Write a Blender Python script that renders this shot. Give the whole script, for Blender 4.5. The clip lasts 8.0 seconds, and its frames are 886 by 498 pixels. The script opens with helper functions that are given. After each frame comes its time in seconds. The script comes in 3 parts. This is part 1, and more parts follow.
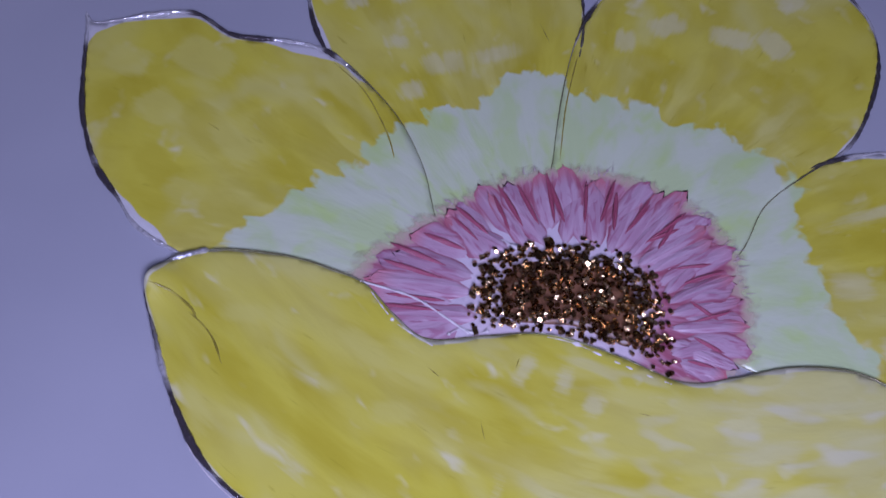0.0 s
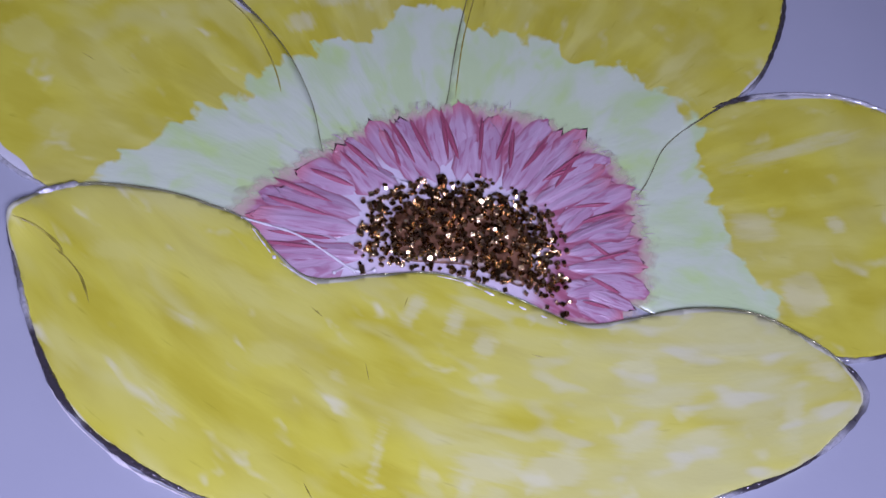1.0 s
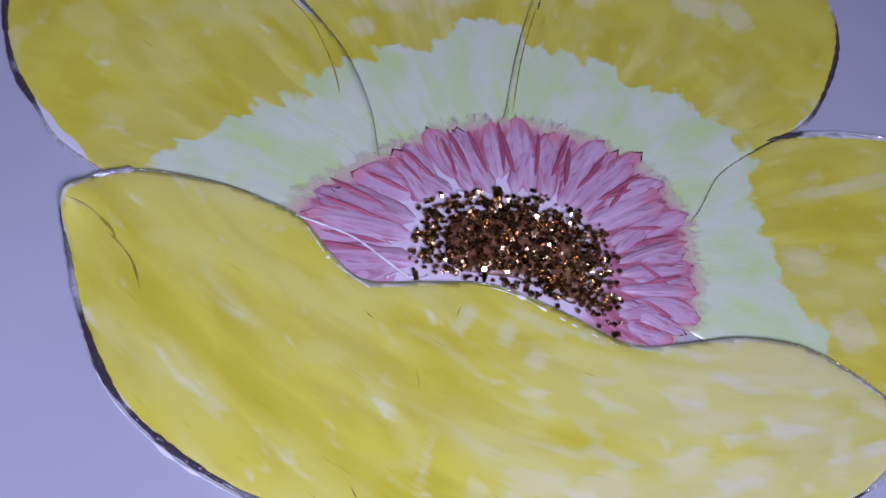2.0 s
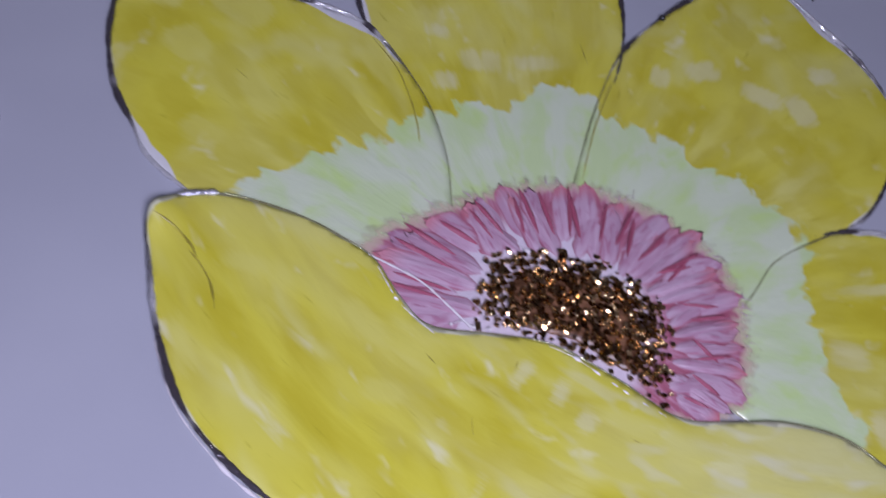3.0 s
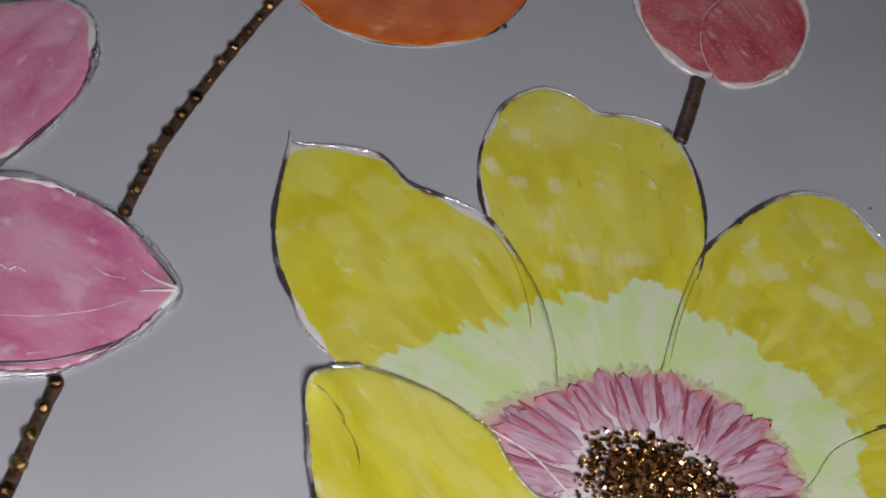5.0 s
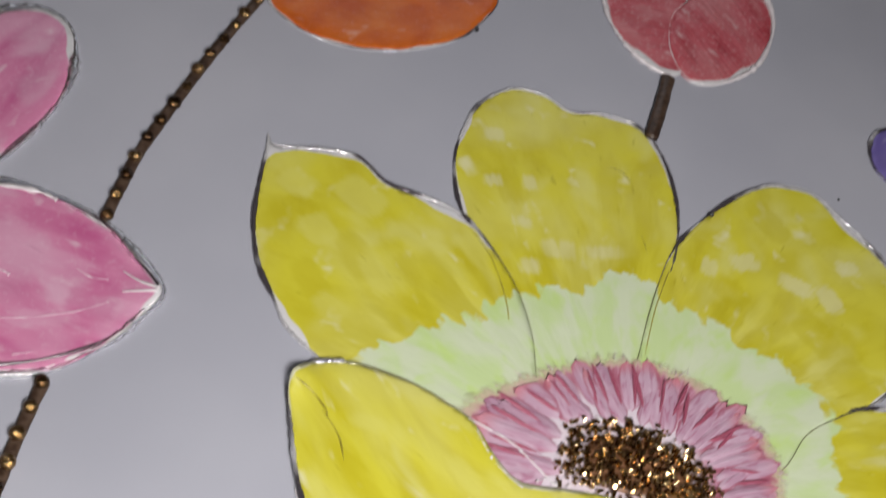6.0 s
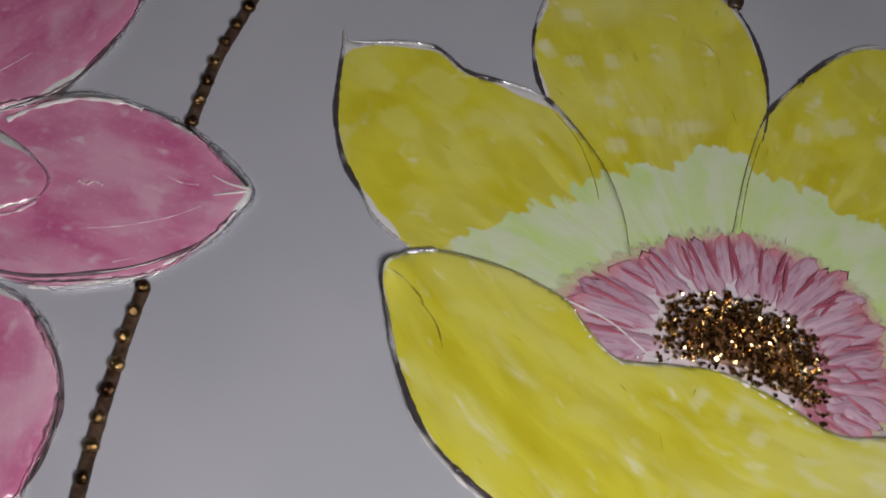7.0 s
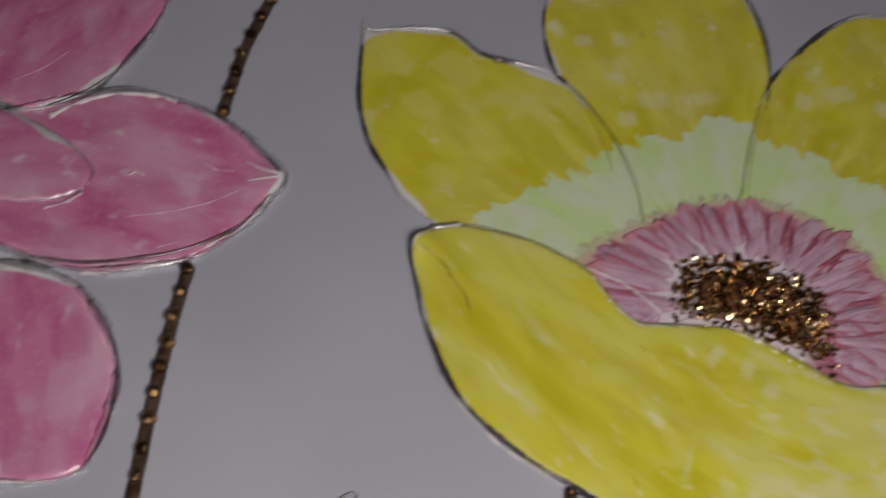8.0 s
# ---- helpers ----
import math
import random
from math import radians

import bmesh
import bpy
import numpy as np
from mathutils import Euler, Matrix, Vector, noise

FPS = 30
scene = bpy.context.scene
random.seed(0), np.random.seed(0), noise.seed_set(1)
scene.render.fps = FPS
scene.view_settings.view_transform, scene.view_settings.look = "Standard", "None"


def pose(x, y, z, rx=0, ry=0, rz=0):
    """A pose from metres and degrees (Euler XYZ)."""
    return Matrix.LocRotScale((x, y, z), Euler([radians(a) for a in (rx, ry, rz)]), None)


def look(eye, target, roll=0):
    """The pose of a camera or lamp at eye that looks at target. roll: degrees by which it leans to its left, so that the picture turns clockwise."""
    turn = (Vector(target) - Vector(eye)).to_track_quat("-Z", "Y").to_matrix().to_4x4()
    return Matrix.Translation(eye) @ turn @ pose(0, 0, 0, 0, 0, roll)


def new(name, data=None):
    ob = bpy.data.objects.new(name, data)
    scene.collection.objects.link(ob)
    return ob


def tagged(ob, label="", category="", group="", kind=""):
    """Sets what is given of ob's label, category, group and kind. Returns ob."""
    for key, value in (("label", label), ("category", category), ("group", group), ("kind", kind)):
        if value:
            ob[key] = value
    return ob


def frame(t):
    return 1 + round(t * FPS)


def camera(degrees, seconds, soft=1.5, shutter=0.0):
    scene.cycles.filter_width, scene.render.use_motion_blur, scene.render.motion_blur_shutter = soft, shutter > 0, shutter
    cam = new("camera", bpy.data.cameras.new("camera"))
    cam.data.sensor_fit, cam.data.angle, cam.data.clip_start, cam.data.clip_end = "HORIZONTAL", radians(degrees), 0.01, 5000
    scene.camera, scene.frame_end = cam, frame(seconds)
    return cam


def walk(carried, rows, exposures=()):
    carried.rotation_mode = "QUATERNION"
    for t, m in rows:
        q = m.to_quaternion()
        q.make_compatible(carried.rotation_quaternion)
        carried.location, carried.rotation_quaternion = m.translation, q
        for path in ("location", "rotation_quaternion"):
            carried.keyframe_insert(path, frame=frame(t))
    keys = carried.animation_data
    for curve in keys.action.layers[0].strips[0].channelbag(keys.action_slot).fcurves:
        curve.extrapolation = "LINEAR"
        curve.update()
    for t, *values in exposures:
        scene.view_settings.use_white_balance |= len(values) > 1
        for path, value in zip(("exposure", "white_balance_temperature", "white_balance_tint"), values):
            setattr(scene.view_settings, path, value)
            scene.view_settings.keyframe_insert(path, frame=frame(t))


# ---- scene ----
from mathutils import bvhtree, geometry

cam = camera(41.42, 8.0, 1.5, 0.5)
PATH = [
    (0, (0.00734, 0.00641, 0.18897), (0.01677, 0.11500, 0.0), 8.42),
    (0.5, (0.00721, 0.00537, 0.19171), (0.01838, 0.11073, 0.0), 9.69),
    (1, (0.01599, 0.00447, 0.17715), (0.03704, 0.10385, 0.0), 14.69),
    (1.5, (0.01287, 0.00525, 0.17405), (0.03207, 0.10501, 0.0), 15.91),
    (1.7, (0.00746, 0.00382, 0.17098), (0.02906, 0.10406, 0.0), 17.62),
    (2.8, (-0.00266, -0.00389, 0.17150), (0.02066, 0.10905, 0.0), 23.35),
    (3, (-0.00901, -0.00375, 0.17375), (0.01483, 0.11241, 0.0), 24.84),
    (3.5, (-0.01454, -0.00618, 0.18077), (0.00824, 0.11912, 0.0), 24.63),
    (4, (-0.03101, -0.00592, 0.19267), (-0.00933, 0.13353, 0.0), 25.24),
    (4.5, (-0.03825, -0.00885, 0.20093), (-0.01953, 0.13877, 0.0), 25.41),
    (5.8, (-0.03360, -0.01845, 0.21335), (-0.01054, 0.15600, 0.0), 24.13),
    (6, (-0.03463, -0.01944, 0.20882), (-0.01162, 0.14802, 0.0), 24.12),
    (6.5, (-0.03291, -0.01964, 0.20164), (-0.01985, 0.12282, 0.0), 19.57),
    (7, (-0.03319, -0.02370, 0.20411), (-0.02465, 0.11206, 0.0), 16.91),
    (7.5, (-0.04052, -0.02995, 0.20879), (-0.03226, 0.10224, 0.0), 15.93),
    (7.9, (-0.03825, -0.03160, 0.21410), (-0.03236, 0.10163, 0.0), 14.13),
    (8, (-0.03859, -0.03310, 0.21419), (-0.02889, 0.10421, 0.0), 15.19),
]
EXPOSURES = [(0.0, -0.19, 4900, 47), (0.5, 0.0, 5450, 32), (1.0, 0.12, 5000, 43), (1.5, 0.15, 5000, 43), (3.0, 0.12, 5350, 33), (3.5, 0.0, 5750, 23),
             (4.5, 0.07, 6400, 12), (5.8, 0.66, 6600, 12), (6.0, 0.68, 6550, 12), (6.5, 0.42, 6500, 12), (7.0, 0.0, 6600, 12), (8.0, -0.31, 6750, 14)]
walk(cam, [(t, look(eye, target, roll)) for t, eye, target, roll in PATH], EXPOSURES)

# ---- light: a dim indoor corner with a tube overhead, a small light close by on the viewer's side, and a window on the far side ----
world = bpy.data.worlds.new("world")
world.use_nodes = True
scene.world = world
world.node_tree.nodes["Background"].inputs["Color"].default_value = (0.5, 0.55, 0.65, 1)
world.node_tree.nodes["Background"].inputs["Strength"].default_value = 0.15


def area_lamp(name, eye, target, width, height, watts, colour):
    data = bpy.data.lights.new(name, "AREA")
    data.shape, data.size, data.size_y, data.energy, data.color = "RECTANGLE", width, height, watts, colour
    ob = new(name, data)
    ob.matrix_world = look(eye, target)
    return ob


area_lamp("tube_glow", (0.0, -0.45, 0.97), (0.0, -0.2, 0.0), 0.7, 0.04, 0.85, (1.0, 0.97, 0.95))
area_lamp("near_light", (0.04, -0.065, 0.235), (0.02, 0.11, 0.0), 0.09, 0.07, 0.72, (1.0, 0.97, 0.95))
area_lamp("window_daylight", (0.0, 0.97, 0.52), (0.0, 0.2, 0.1), 0.56, 0.4, 0.2, (0.86, 0.92, 1.0))

MM = 0.001


# ---- materials ----
class Graph:
    """A short way to write a node material."""

    def __init__(self, name, rough=0.5, metal=0.0):
        self.mat = bpy.data.materials.new(name)
        self.mat.use_nodes = True
        self.tree = self.mat.node_tree
        self.out = self.tree.nodes["Principled BSDF"]
        self.out.inputs["Roughness"].default_value = rough
        self.out.inputs["Metallic"].default_value = metal

    def put(self, socket, value):
        if isinstance(value, bpy.types.NodeSocket):
            self.tree.links.new(value, socket)
        elif isinstance(value, tuple) and len(value) == 3 and socket.type == "RGBA":
            socket.default_value = (*value, 1)
        else:
            socket.default_value = value

    def node(self, kind, **inputs):
        n = self.tree.nodes.new(kind)
        for key, value in inputs.items():
            self.put(n.inputs[key.replace("_", " ")], value)
        return n

    def math(self, op, a, b=0.0, c=0.0):
        n = self.tree.nodes.new("ShaderNodeMath")
        n.operation = op
        for k, v in enumerate((a, b, c)):
            self.put(n.inputs[k], v)
        return n.outputs[0]

    def ramp(self, value, low, high):
        n = self.tree.nodes.new("ShaderNodeMapRange")
        n.interpolation_type = "SMOOTHSTEP"
        for key, v in (("Value", value), ("From Min", low), ("From Max", high)):
            self.put(n.inputs[key], v)
        return n.outputs[0]

    def mix(self, f, a, b):
        n = self.tree.nodes.new("ShaderNodeMix")
        n.data_type = "RGBA"
        self.put(n.inputs[0], f)
        self.put(n.inputs[6], a)
        self.put(n.inputs[7], b)
        return n.outputs[2]

    def strokes(self, sx, sy, scale=1.0, detail=3.0, twist=0.0, shift=0.0):
        """Noise along the brush strokes; the stroke map is in millimetres."""
        uv = self.node("ShaderNodeUVMap").outputs[0]
        m = self.node("ShaderNodeMapping", Vector=uv, Scale=(sx, sy, 1.0), Location=(shift, shift * 0.7, 0.0))
        return self.node("ShaderNodeTexNoise", Vector=m.outputs[0], Scale=scale, Detail=detail, Distortion=twist).outputs[0]

    def grain(self, scale, detail=4.0, twist=0.0):
        at = self.node("ShaderNodeTexCoord").outputs["Object"]
        return self.node("ShaderNodeTexNoise", Vector=at, Scale=scale, Detail=detail, Distortion=twist).outputs[0]

    def attr(self, name):
        n = self.tree.nodes.new("ShaderNodeAttribute")
        n.attribute_name = name
        return n.outputs["Fac"]

    def rand(self):
        return self.tree.nodes.new("ShaderNodeObjectInfo").outputs["Random"]

    def done(self, colour=None, bump=None, depth=0.0002, strength=0.6, rough=None):
        if colour is not None:
            self.put(self.out.inputs["Base Color"], colour)
        if rough is not None:
            self.put(self.out.inputs["Roughness"], rough)
        if bump is not None:
            n = self.node("ShaderNodeBump", Height=bump, Distance=depth, Strength=strength)
            self.put(self.out.inputs["Normal"], n.outputs[0])
        return self.mat


def board_paint():
    g = Graph("board_paint", 0.42)
    big, fine = g.grain(14, 3), g.grain(900, 3)
    c = g.mix(g.ramp(big, 0.35, 0.7), (0.35, 0.36, 0.41), (0.392, 0.402, 0.45))
    c = g.mix(g.math("MULTIPLY", g.ramp(fine, 0.6, 0.8), 0.12), c, (0.34, 0.34, 0.39))
    return g.done(c, fine, 0.00006, 0.35, g.ramp(big, -0.4, 1.6))


def petal_paint(name, deep, mid, light, margin=1.0, pale=None, long=0.06, wide=0.14, lumps=0.075, rough=0.24, ribs=False, speck=0.0, bare=(0.56, 0.56, 0.57), fade=None):
    """Brushed glossy paint on a petal; it stops a little short of the clear edge, and near the flower's heart it turns pale green."""
    g = Graph(name, rough)
    body = g.strokes(long, wide, 1.0, 4.0, 0.35)
    broad = g.strokes(long * 0.6, wide * 0.4, 1.0, 2.0, 0.3, 7.3)
    spots = g.strokes(lumps * 0.8, lumps * 1.3, 1.0, 2.0, 0.4, 3.1)
    dabs = g.strokes(lumps * 1.7, lumps * 2.6, 1.0, 2.0, 0.3, 31.7)
    flecks = g.strokes(long * 2.2, wide * 5.0, 1.0, 2.0, 0.2, 17.0)
    c = g.mix(g.ramp(body, 0.28, 0.62), deep, mid)
    c = g.mix(g.math("MULTIPLY", g.ramp(broad, 0.40, 0.74), 0.45), c, light)
    c = g.mix(g.math("MULTIPLY", g.ramp(spots, 0.50, 0.74), 0.55), c, light)
    c = g.mix(g.math("MULTIPLY", g.ramp(dabs, 0.60, 0.80), 0.75), c, tuple(min(0.3 + 0.6 * v, 0.7) for v in light))
    c = g.mix(g.math("MULTIPLY", g.ramp(flecks, 0.66, 0.80), 0.45), c, tuple(0.6 * v for v in deep))
    hair = g.strokes(0.10, 0.9, 1.0, 3.0, 0.3, 41.0)
    for key, tint, cover in (("deep", tuple(0.97 * v for v in deep), 0.45), ("wash", tuple(0.5 * a + 0.5 * b for a, b in zip(light, mid)), 0.6), ("pale", tuple(0.25 + 0.62 * v for v in light), 0.52)):
        stroke = g.ramp(g.math("ADD", g.attr(key), g.math("MULTIPLY_ADD", hair, 0.9, -0.45)), 0.22, 0.85)
        c = g.mix(g.math("MULTIPLY", stroke, cover), c, tint)
    if fade:
        u = g.node("ShaderNodeSeparateXYZ", Vector=g.node("ShaderNodeUVMap").outputs[0]).outputs[0]
        thin = g.math("MULTIPLY", g.ramp(u, fade[0], fade[1]), g.ramp(g.strokes(0.03, 0.12, 1.0, 2.0, 0.2, 91.0), 0.25, 0.6))
        c = g.mix(g.math("MULTIPLY", thin, 0.8), c, fade[2])
        brush = g.math("MULTIPLY", g.ramp(g.strokes(0.10, 0.24, 1.0, 1.2, 0.1, 101.0), 0.54, 0.70), g.ramp(u, fade[0] - 25.0, fade[1]))
        c = g.mix(g.math("MULTIPLY", brush, 0.7), c, fade[3])
    if speck:
        dots = g.grain(750, 4)
        c = g.mix(g.math("MULTIPLY", g.ramp(dots, 0.50, 0.78), speck), c, tuple(0.3 + 0.6 * v for v in light))
    if pale:
        cut = g.math("ADD", g.attr("reach"), g.math("MULTIPLY_ADD", g.strokes(0.17, 0.19, 1.0, 2.6, 0.3, 11.0), 13.0, -6.5))
        mint = g.mix(g.ramp(g.strokes(0.07, 0.10, 1.0, 3.0, 0.4, 51.0), 0.36, 0.62), pale[0], pale[1])
        mint = g.mix(g.math("MULTIPLY", g.ramp(g.strokes(0.12, 0.13, 1.0, 2.0, 0.3, 61.0), 0.52, 0.74), 0.7), mint, pale[2])
        near = g.math("MULTIPLY", g.ramp(cut, 74.0, 54.0), g.ramp(g.strokes(0.05, 0.2, 1.0, 2.0, 0.2, 71.0), 0.35, 0.6))
        c = g.mix(g.math("MULTIPLY", near, 0.5), c, tuple(0.86 * v for v in deep))
        c = g.mix(g.ramp(cut, 50.9, 52.6), mint, c)
    worn = g.math("ADD", g.attr("rim"), g.math("MULTIPLY_ADD", g.strokes(0.06, 0.06, 1.0, 2.0, 0.0, 21.0), 7.0 * margin, -3.5 * margin))
    if pale:
        worn = g.math("ADD", worn, g.math("MULTIPLY", g.ramp(g.attr("reach"), 66.0, 52.0), 6.0))
    c = g.mix(g.ramp(worn, margin * 0.25, margin * 0.9), bare, c)
    height = g.math("ADD", body, g.math("MULTIPLY", g.strokes(long * 3, wide * 2, 1.0, 2.0, 0.5), 0.25))
    if ribs:
        height = g.math("ADD", height, g.math("MULTIPLY", g.strokes(0.08, 1.0, 1.0, 1.0, 0.3), 0.9))
    crinkle = g.strokes(0.3, 0.4, 1.0, 2.0, 0.1, 81.0)
    return g.done(c, g.math("ADD", height, g.math("MULTIPLY", crinkle, 0.12)), 0.0006, 0.55)


MAT = {}
MAT["board"] = board_paint()
MAT["yellow"] = petal_paint("yellow_paint", (0.47, 0.42, 0.018), (0.555, 0.52, 0.04), (0.60, 0.59, 0.20), 0.65,
                            ((0.47, 0.59, 0.29), (0.53, 0.60, 0.42), (0.44, 0.60, 0.18)))
MAT["front"] = petal_paint("front_yellow_paint", (0.47, 0.42, 0.018), (0.555, 0.52, 0.04), (0.60, 0.59, 0.20), 0.65, bare=(0.60, 0.60, 0.42),
                           fade=(322.0, 398.0, (0.55, 0.55, 0.23), (0.58, 0.58, 0.38)))
MAT["pink"] = petal_paint("pink_paint", (0.46, 0.10, 0.24), (0.56, 0.20, 0.34), (0.62, 0.42, 0.52), 1.1, None, 0.05, 0.13, rough=0.2, speck=0.17)
MAT["orange"] = petal_paint("orange_paint", (0.42, 0.072, 0.010), (0.54, 0.115, 0.014), (0.58, 0.17, 0.035), 0.6, None, 0.08, 0.12, speck=0.10)
MAT["red"] = petal_paint("red_paint", (0.36, 0.04, 0.055), (0.46, 0.085, 0.105), (0.55, 0.25, 0.26), 2.0, None, 0.08, 0.16, 0.075, 0.25, True, 0.3)
MAT["purple"] = petal_paint("purple_paint", (0.07, 0.05, 0.22), (0.12, 0.09, 0.32), (0.24, 0.2, 0.42), 1.0)


def liner():
    """Clear gel lines with glints painted into the colour: dark where they are thick and glassy, white where they lie
    thin over bare film, olive where they run over paint.
    """
    g = Graph("clear_gel", 0.09, 0.5)
    # noise and the tone mark paint dark and white glints into the gel
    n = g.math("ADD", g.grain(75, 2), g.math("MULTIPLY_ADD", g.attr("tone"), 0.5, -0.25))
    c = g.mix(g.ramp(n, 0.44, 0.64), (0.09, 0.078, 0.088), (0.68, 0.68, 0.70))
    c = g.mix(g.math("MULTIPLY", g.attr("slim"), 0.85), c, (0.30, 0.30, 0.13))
    return g.done(c, g.math("ADD", g.grain(420, 3), g.math("MULTIPLY", g.grain(1100, 2), 0.4)), 0.001, 0.95)


def glass_gel():
    g = Graph("glass_gel", 0.05)
    g.out.inputs["Transmission Weight"].default_value = 1.0
    g.out.inputs["IOR"].default_value = 1.42
    return g.done((0.93, 0.93, 0.94), g.grain(500, 3), 0.0006, 0.6)


def gloss_gel():
    # opaque and pale: the white shine of clear gel is put into the colour
    g = Graph("gloss_gel", 0.1)
    n = g.grain(300, 2)
    return g.done(g.mix(n, (0.55, 0.5, 0.52), (0.8, 0.78, 0.79)), n, 0.0004, 0.5)


MAT["liner"], MAT["white_gel"], MAT["gloss"] = liner(), glass_gel(), gloss_gel()


def floret_paint():
    g = Graph("floret_paint", 0.28)
    edge, tip = g.attr("side"), g.attr("tip")
    n = g.strokes(1.2, 4.0, 1.0, 3.0, 0.5)
    patch = g.strokes(2.6, 5.5, 1.0, 3.0, 0.8, 5.0)
    body = g.mix(g.rand(), (0.37, 0.215, 0.295), (0.47, 0.32, 0.405))
    body = g.mix(g.math("MULTIPLY", g.ramp(n, 0.42, 0.72), 0.8), body, (0.51, 0.37, 0.455))
    body = g.mix(g.math("MULTIPLY", g.ramp(patch, 0.50, 0.66), 0.7), body, (0.33, 0.12, 0.20))
    dark = g.ramp(g.math("ADD", edge, g.math("MULTIPLY_ADD", n, 0.9, -0.45)), 0.60, 1.02)
    body = g.mix(g.math("MULTIPLY", dark, 0.92), body, (0.30, 0.075, 0.125))
    ends = g.math("MULTIPLY", g.ramp(tip, 0.62, 1.0), g.ramp(g.math("FRACT", g.math("MULTIPLY", g.rand(), 7.3)), 0.1, 0.8))
    body = g.mix(g.math("MULTIPLY", ends, 0.85), body, (0.50, 0.17, 0.20))
    body = g.mix(g.math("MULTIPLY", g.ramp(tip, 0.22, 0.0), 0.5), body, (0.55, 0.44, 0.52))
    return g.done(body, g.math("ADD", n, patch), 0.0004, 0.6)


def disc_paint():
    """Mauve wash, whiter beside the glitter, with a thin feathered peach edge."""
    g = Graph("disc_paint", 0.4)
    ragged = g.strokes(0.35, 0.3, 1.0, 2.0, 0.3)
    rim = g.math("ADD", g.attr("rim"), g.math("MULTIPLY_ADD", ragged, 5.0, -2.5))
    n = g.strokes(0.12, 0.4, 1.0, 3.0)
    c = g.mix(g.ramp(n, 0.4, 0.65), (0.34, 0.10, 0.15), (0.46, 0.23, 0.31))
    c = g.mix(g.ramp(rim, 2.2, 4.6), (0.63, 0.50, 0.38), c)
    c = g.mix(g.ramp(g.attr("reach"), 22.5, 17.0), c, (0.62, 0.55, 0.61))
    g.put(g.out.inputs["Alpha"], g.math("MULTIPLY_ADD", g.ramp(rim, 0.0, 4.2), 0.95, 0.0))
    return g.done(c, n, 0.0002, 0.4)


def metal(name, dark, bright, rough, scale):
    g = Graph(name, rough, 1.0)
    c = g.mix(g.ramp(g.math("ADD", g.math("MULTIPLY", g.rand(), 0.5), g.math("MULTIPLY", g.grain(520, 1), 0.6)), 0.25, 0.9), dark, bright)
    return g.done(c, g.grain(scale, 2), 0.0001, 0.4)


def plain(name, a, b, scale, rough):
    g = Graph(name, rough)
    n = g.grain(scale, 5)
    return g.done(g.mix(g.ramp(n, 0.3, 0.7), a, b), n, 0.0005, 0.3)


MAT["floret"], MAT["disc"] = floret_paint(), disc_paint()
MAT["crimson"] = plain("crimson_paint", (0.27, 0.045, 0.085), (0.38, 0.11, 0.17), 350, 0.3)
MAT["gold"] = metal("gold_flake", (0.22, 0.11, 0.03), (1.0, 0.76, 0.42), 0.15, 3000)
MAT["bead"] = metal("bronze_bead", (0.06, 0.03, 0.014), (0.40, 0.25, 0.11), 0.09, 90)
MAT["bed"] = plain("glitter_glue", (0.07, 0.03, 0.012), (0.20, 0.10, 0.05), 700, 0.35)
MAT["cord"] = plain("brown_cord", (0.03, 0.016, 0.010), (0.085, 0.055, 0.038), 500, 0.3)
MAT["black"] = plain("black_bead", (0.01, 0.01, 0.012), (0.03, 0.03, 0.03), 900, 0.3)
MAT["fold"] = plain("olive_paint", (0.22, 0.19, 0.02), (0.40, 0.36, 0.04), 400, 0.3)
MAT["soft_gel"] = plain("soft_gel", (0.58, 0.36, 0.46), (0.70, 0.55, 0.62), 300, 0.12)
MAT["dark_gel"] = plain("dark_gel", (0.06, 0.04, 0.05), (0.17, 0.12, 0.14), 260, 0.15)
MAT["graphite"] = plain("grey_gel", (0.16, 0.16, 0.17), (0.30, 0.30, 0.31), 300, 0.25)
MAT["wall"] = plain("wall_paint", (0.30, 0.28, 0.27), (0.34, 0.32, 0.30), 3, 0.8)
MAT["white"] = plain("ceiling_paint", (0.60, 0.59, 0.57), (0.64, 0.63, 0.61), 3, 0.8)
MAT["wood"] = plain("table_wood", (0.16, 0.09, 0.05), (0.24, 0.14, 0.08), 9, 0.45)


# ---- building helpers ----
def link(name, mesh, material, parent=None, label=""):
    if not mesh.materials:
        mesh.materials.append(material)
    ob = new(name, mesh)
    if parent is not None:
        ob.parent = parent
    return tagged(ob, label)


def thing(name, at, label, category, group="", kind=""):
    ob = new(name)
    ob.empty_display_size = 0.01
    ob.location = Vector(at) * MM
    return tagged(ob, label, category, group, kind)


def part(name, bm, material, parent, label=""):
    mesh = bpy.data.meshes.new(name)
    bm.to_mesh(mesh)
    bm.free()
    return link(name, mesh, material, parent, label)


def box(name, x0, x1, y0, y1, z0, z1, material, bevel=0.0, parent=None, label=""):
    """A box in metres, with its edges eased."""
    bm = bmesh.new()
    bmesh.ops.create_cube(bm, size=1)
    for v in bm.verts:
        v.co = Vector((x0 + (v.co.x + 0.5) * (x1 - x0), y0 + (v.co.y + 0.5) * (y1 - y0), z0 + (v.co.z + 0.5) * (z1 - z0)))
    if bevel:
        bmesh.ops.bevel(bm, geom=bm.edges[:], offset=bevel, segments=2, affect="EDGES")
    return part(name, bm, material, parent, label)


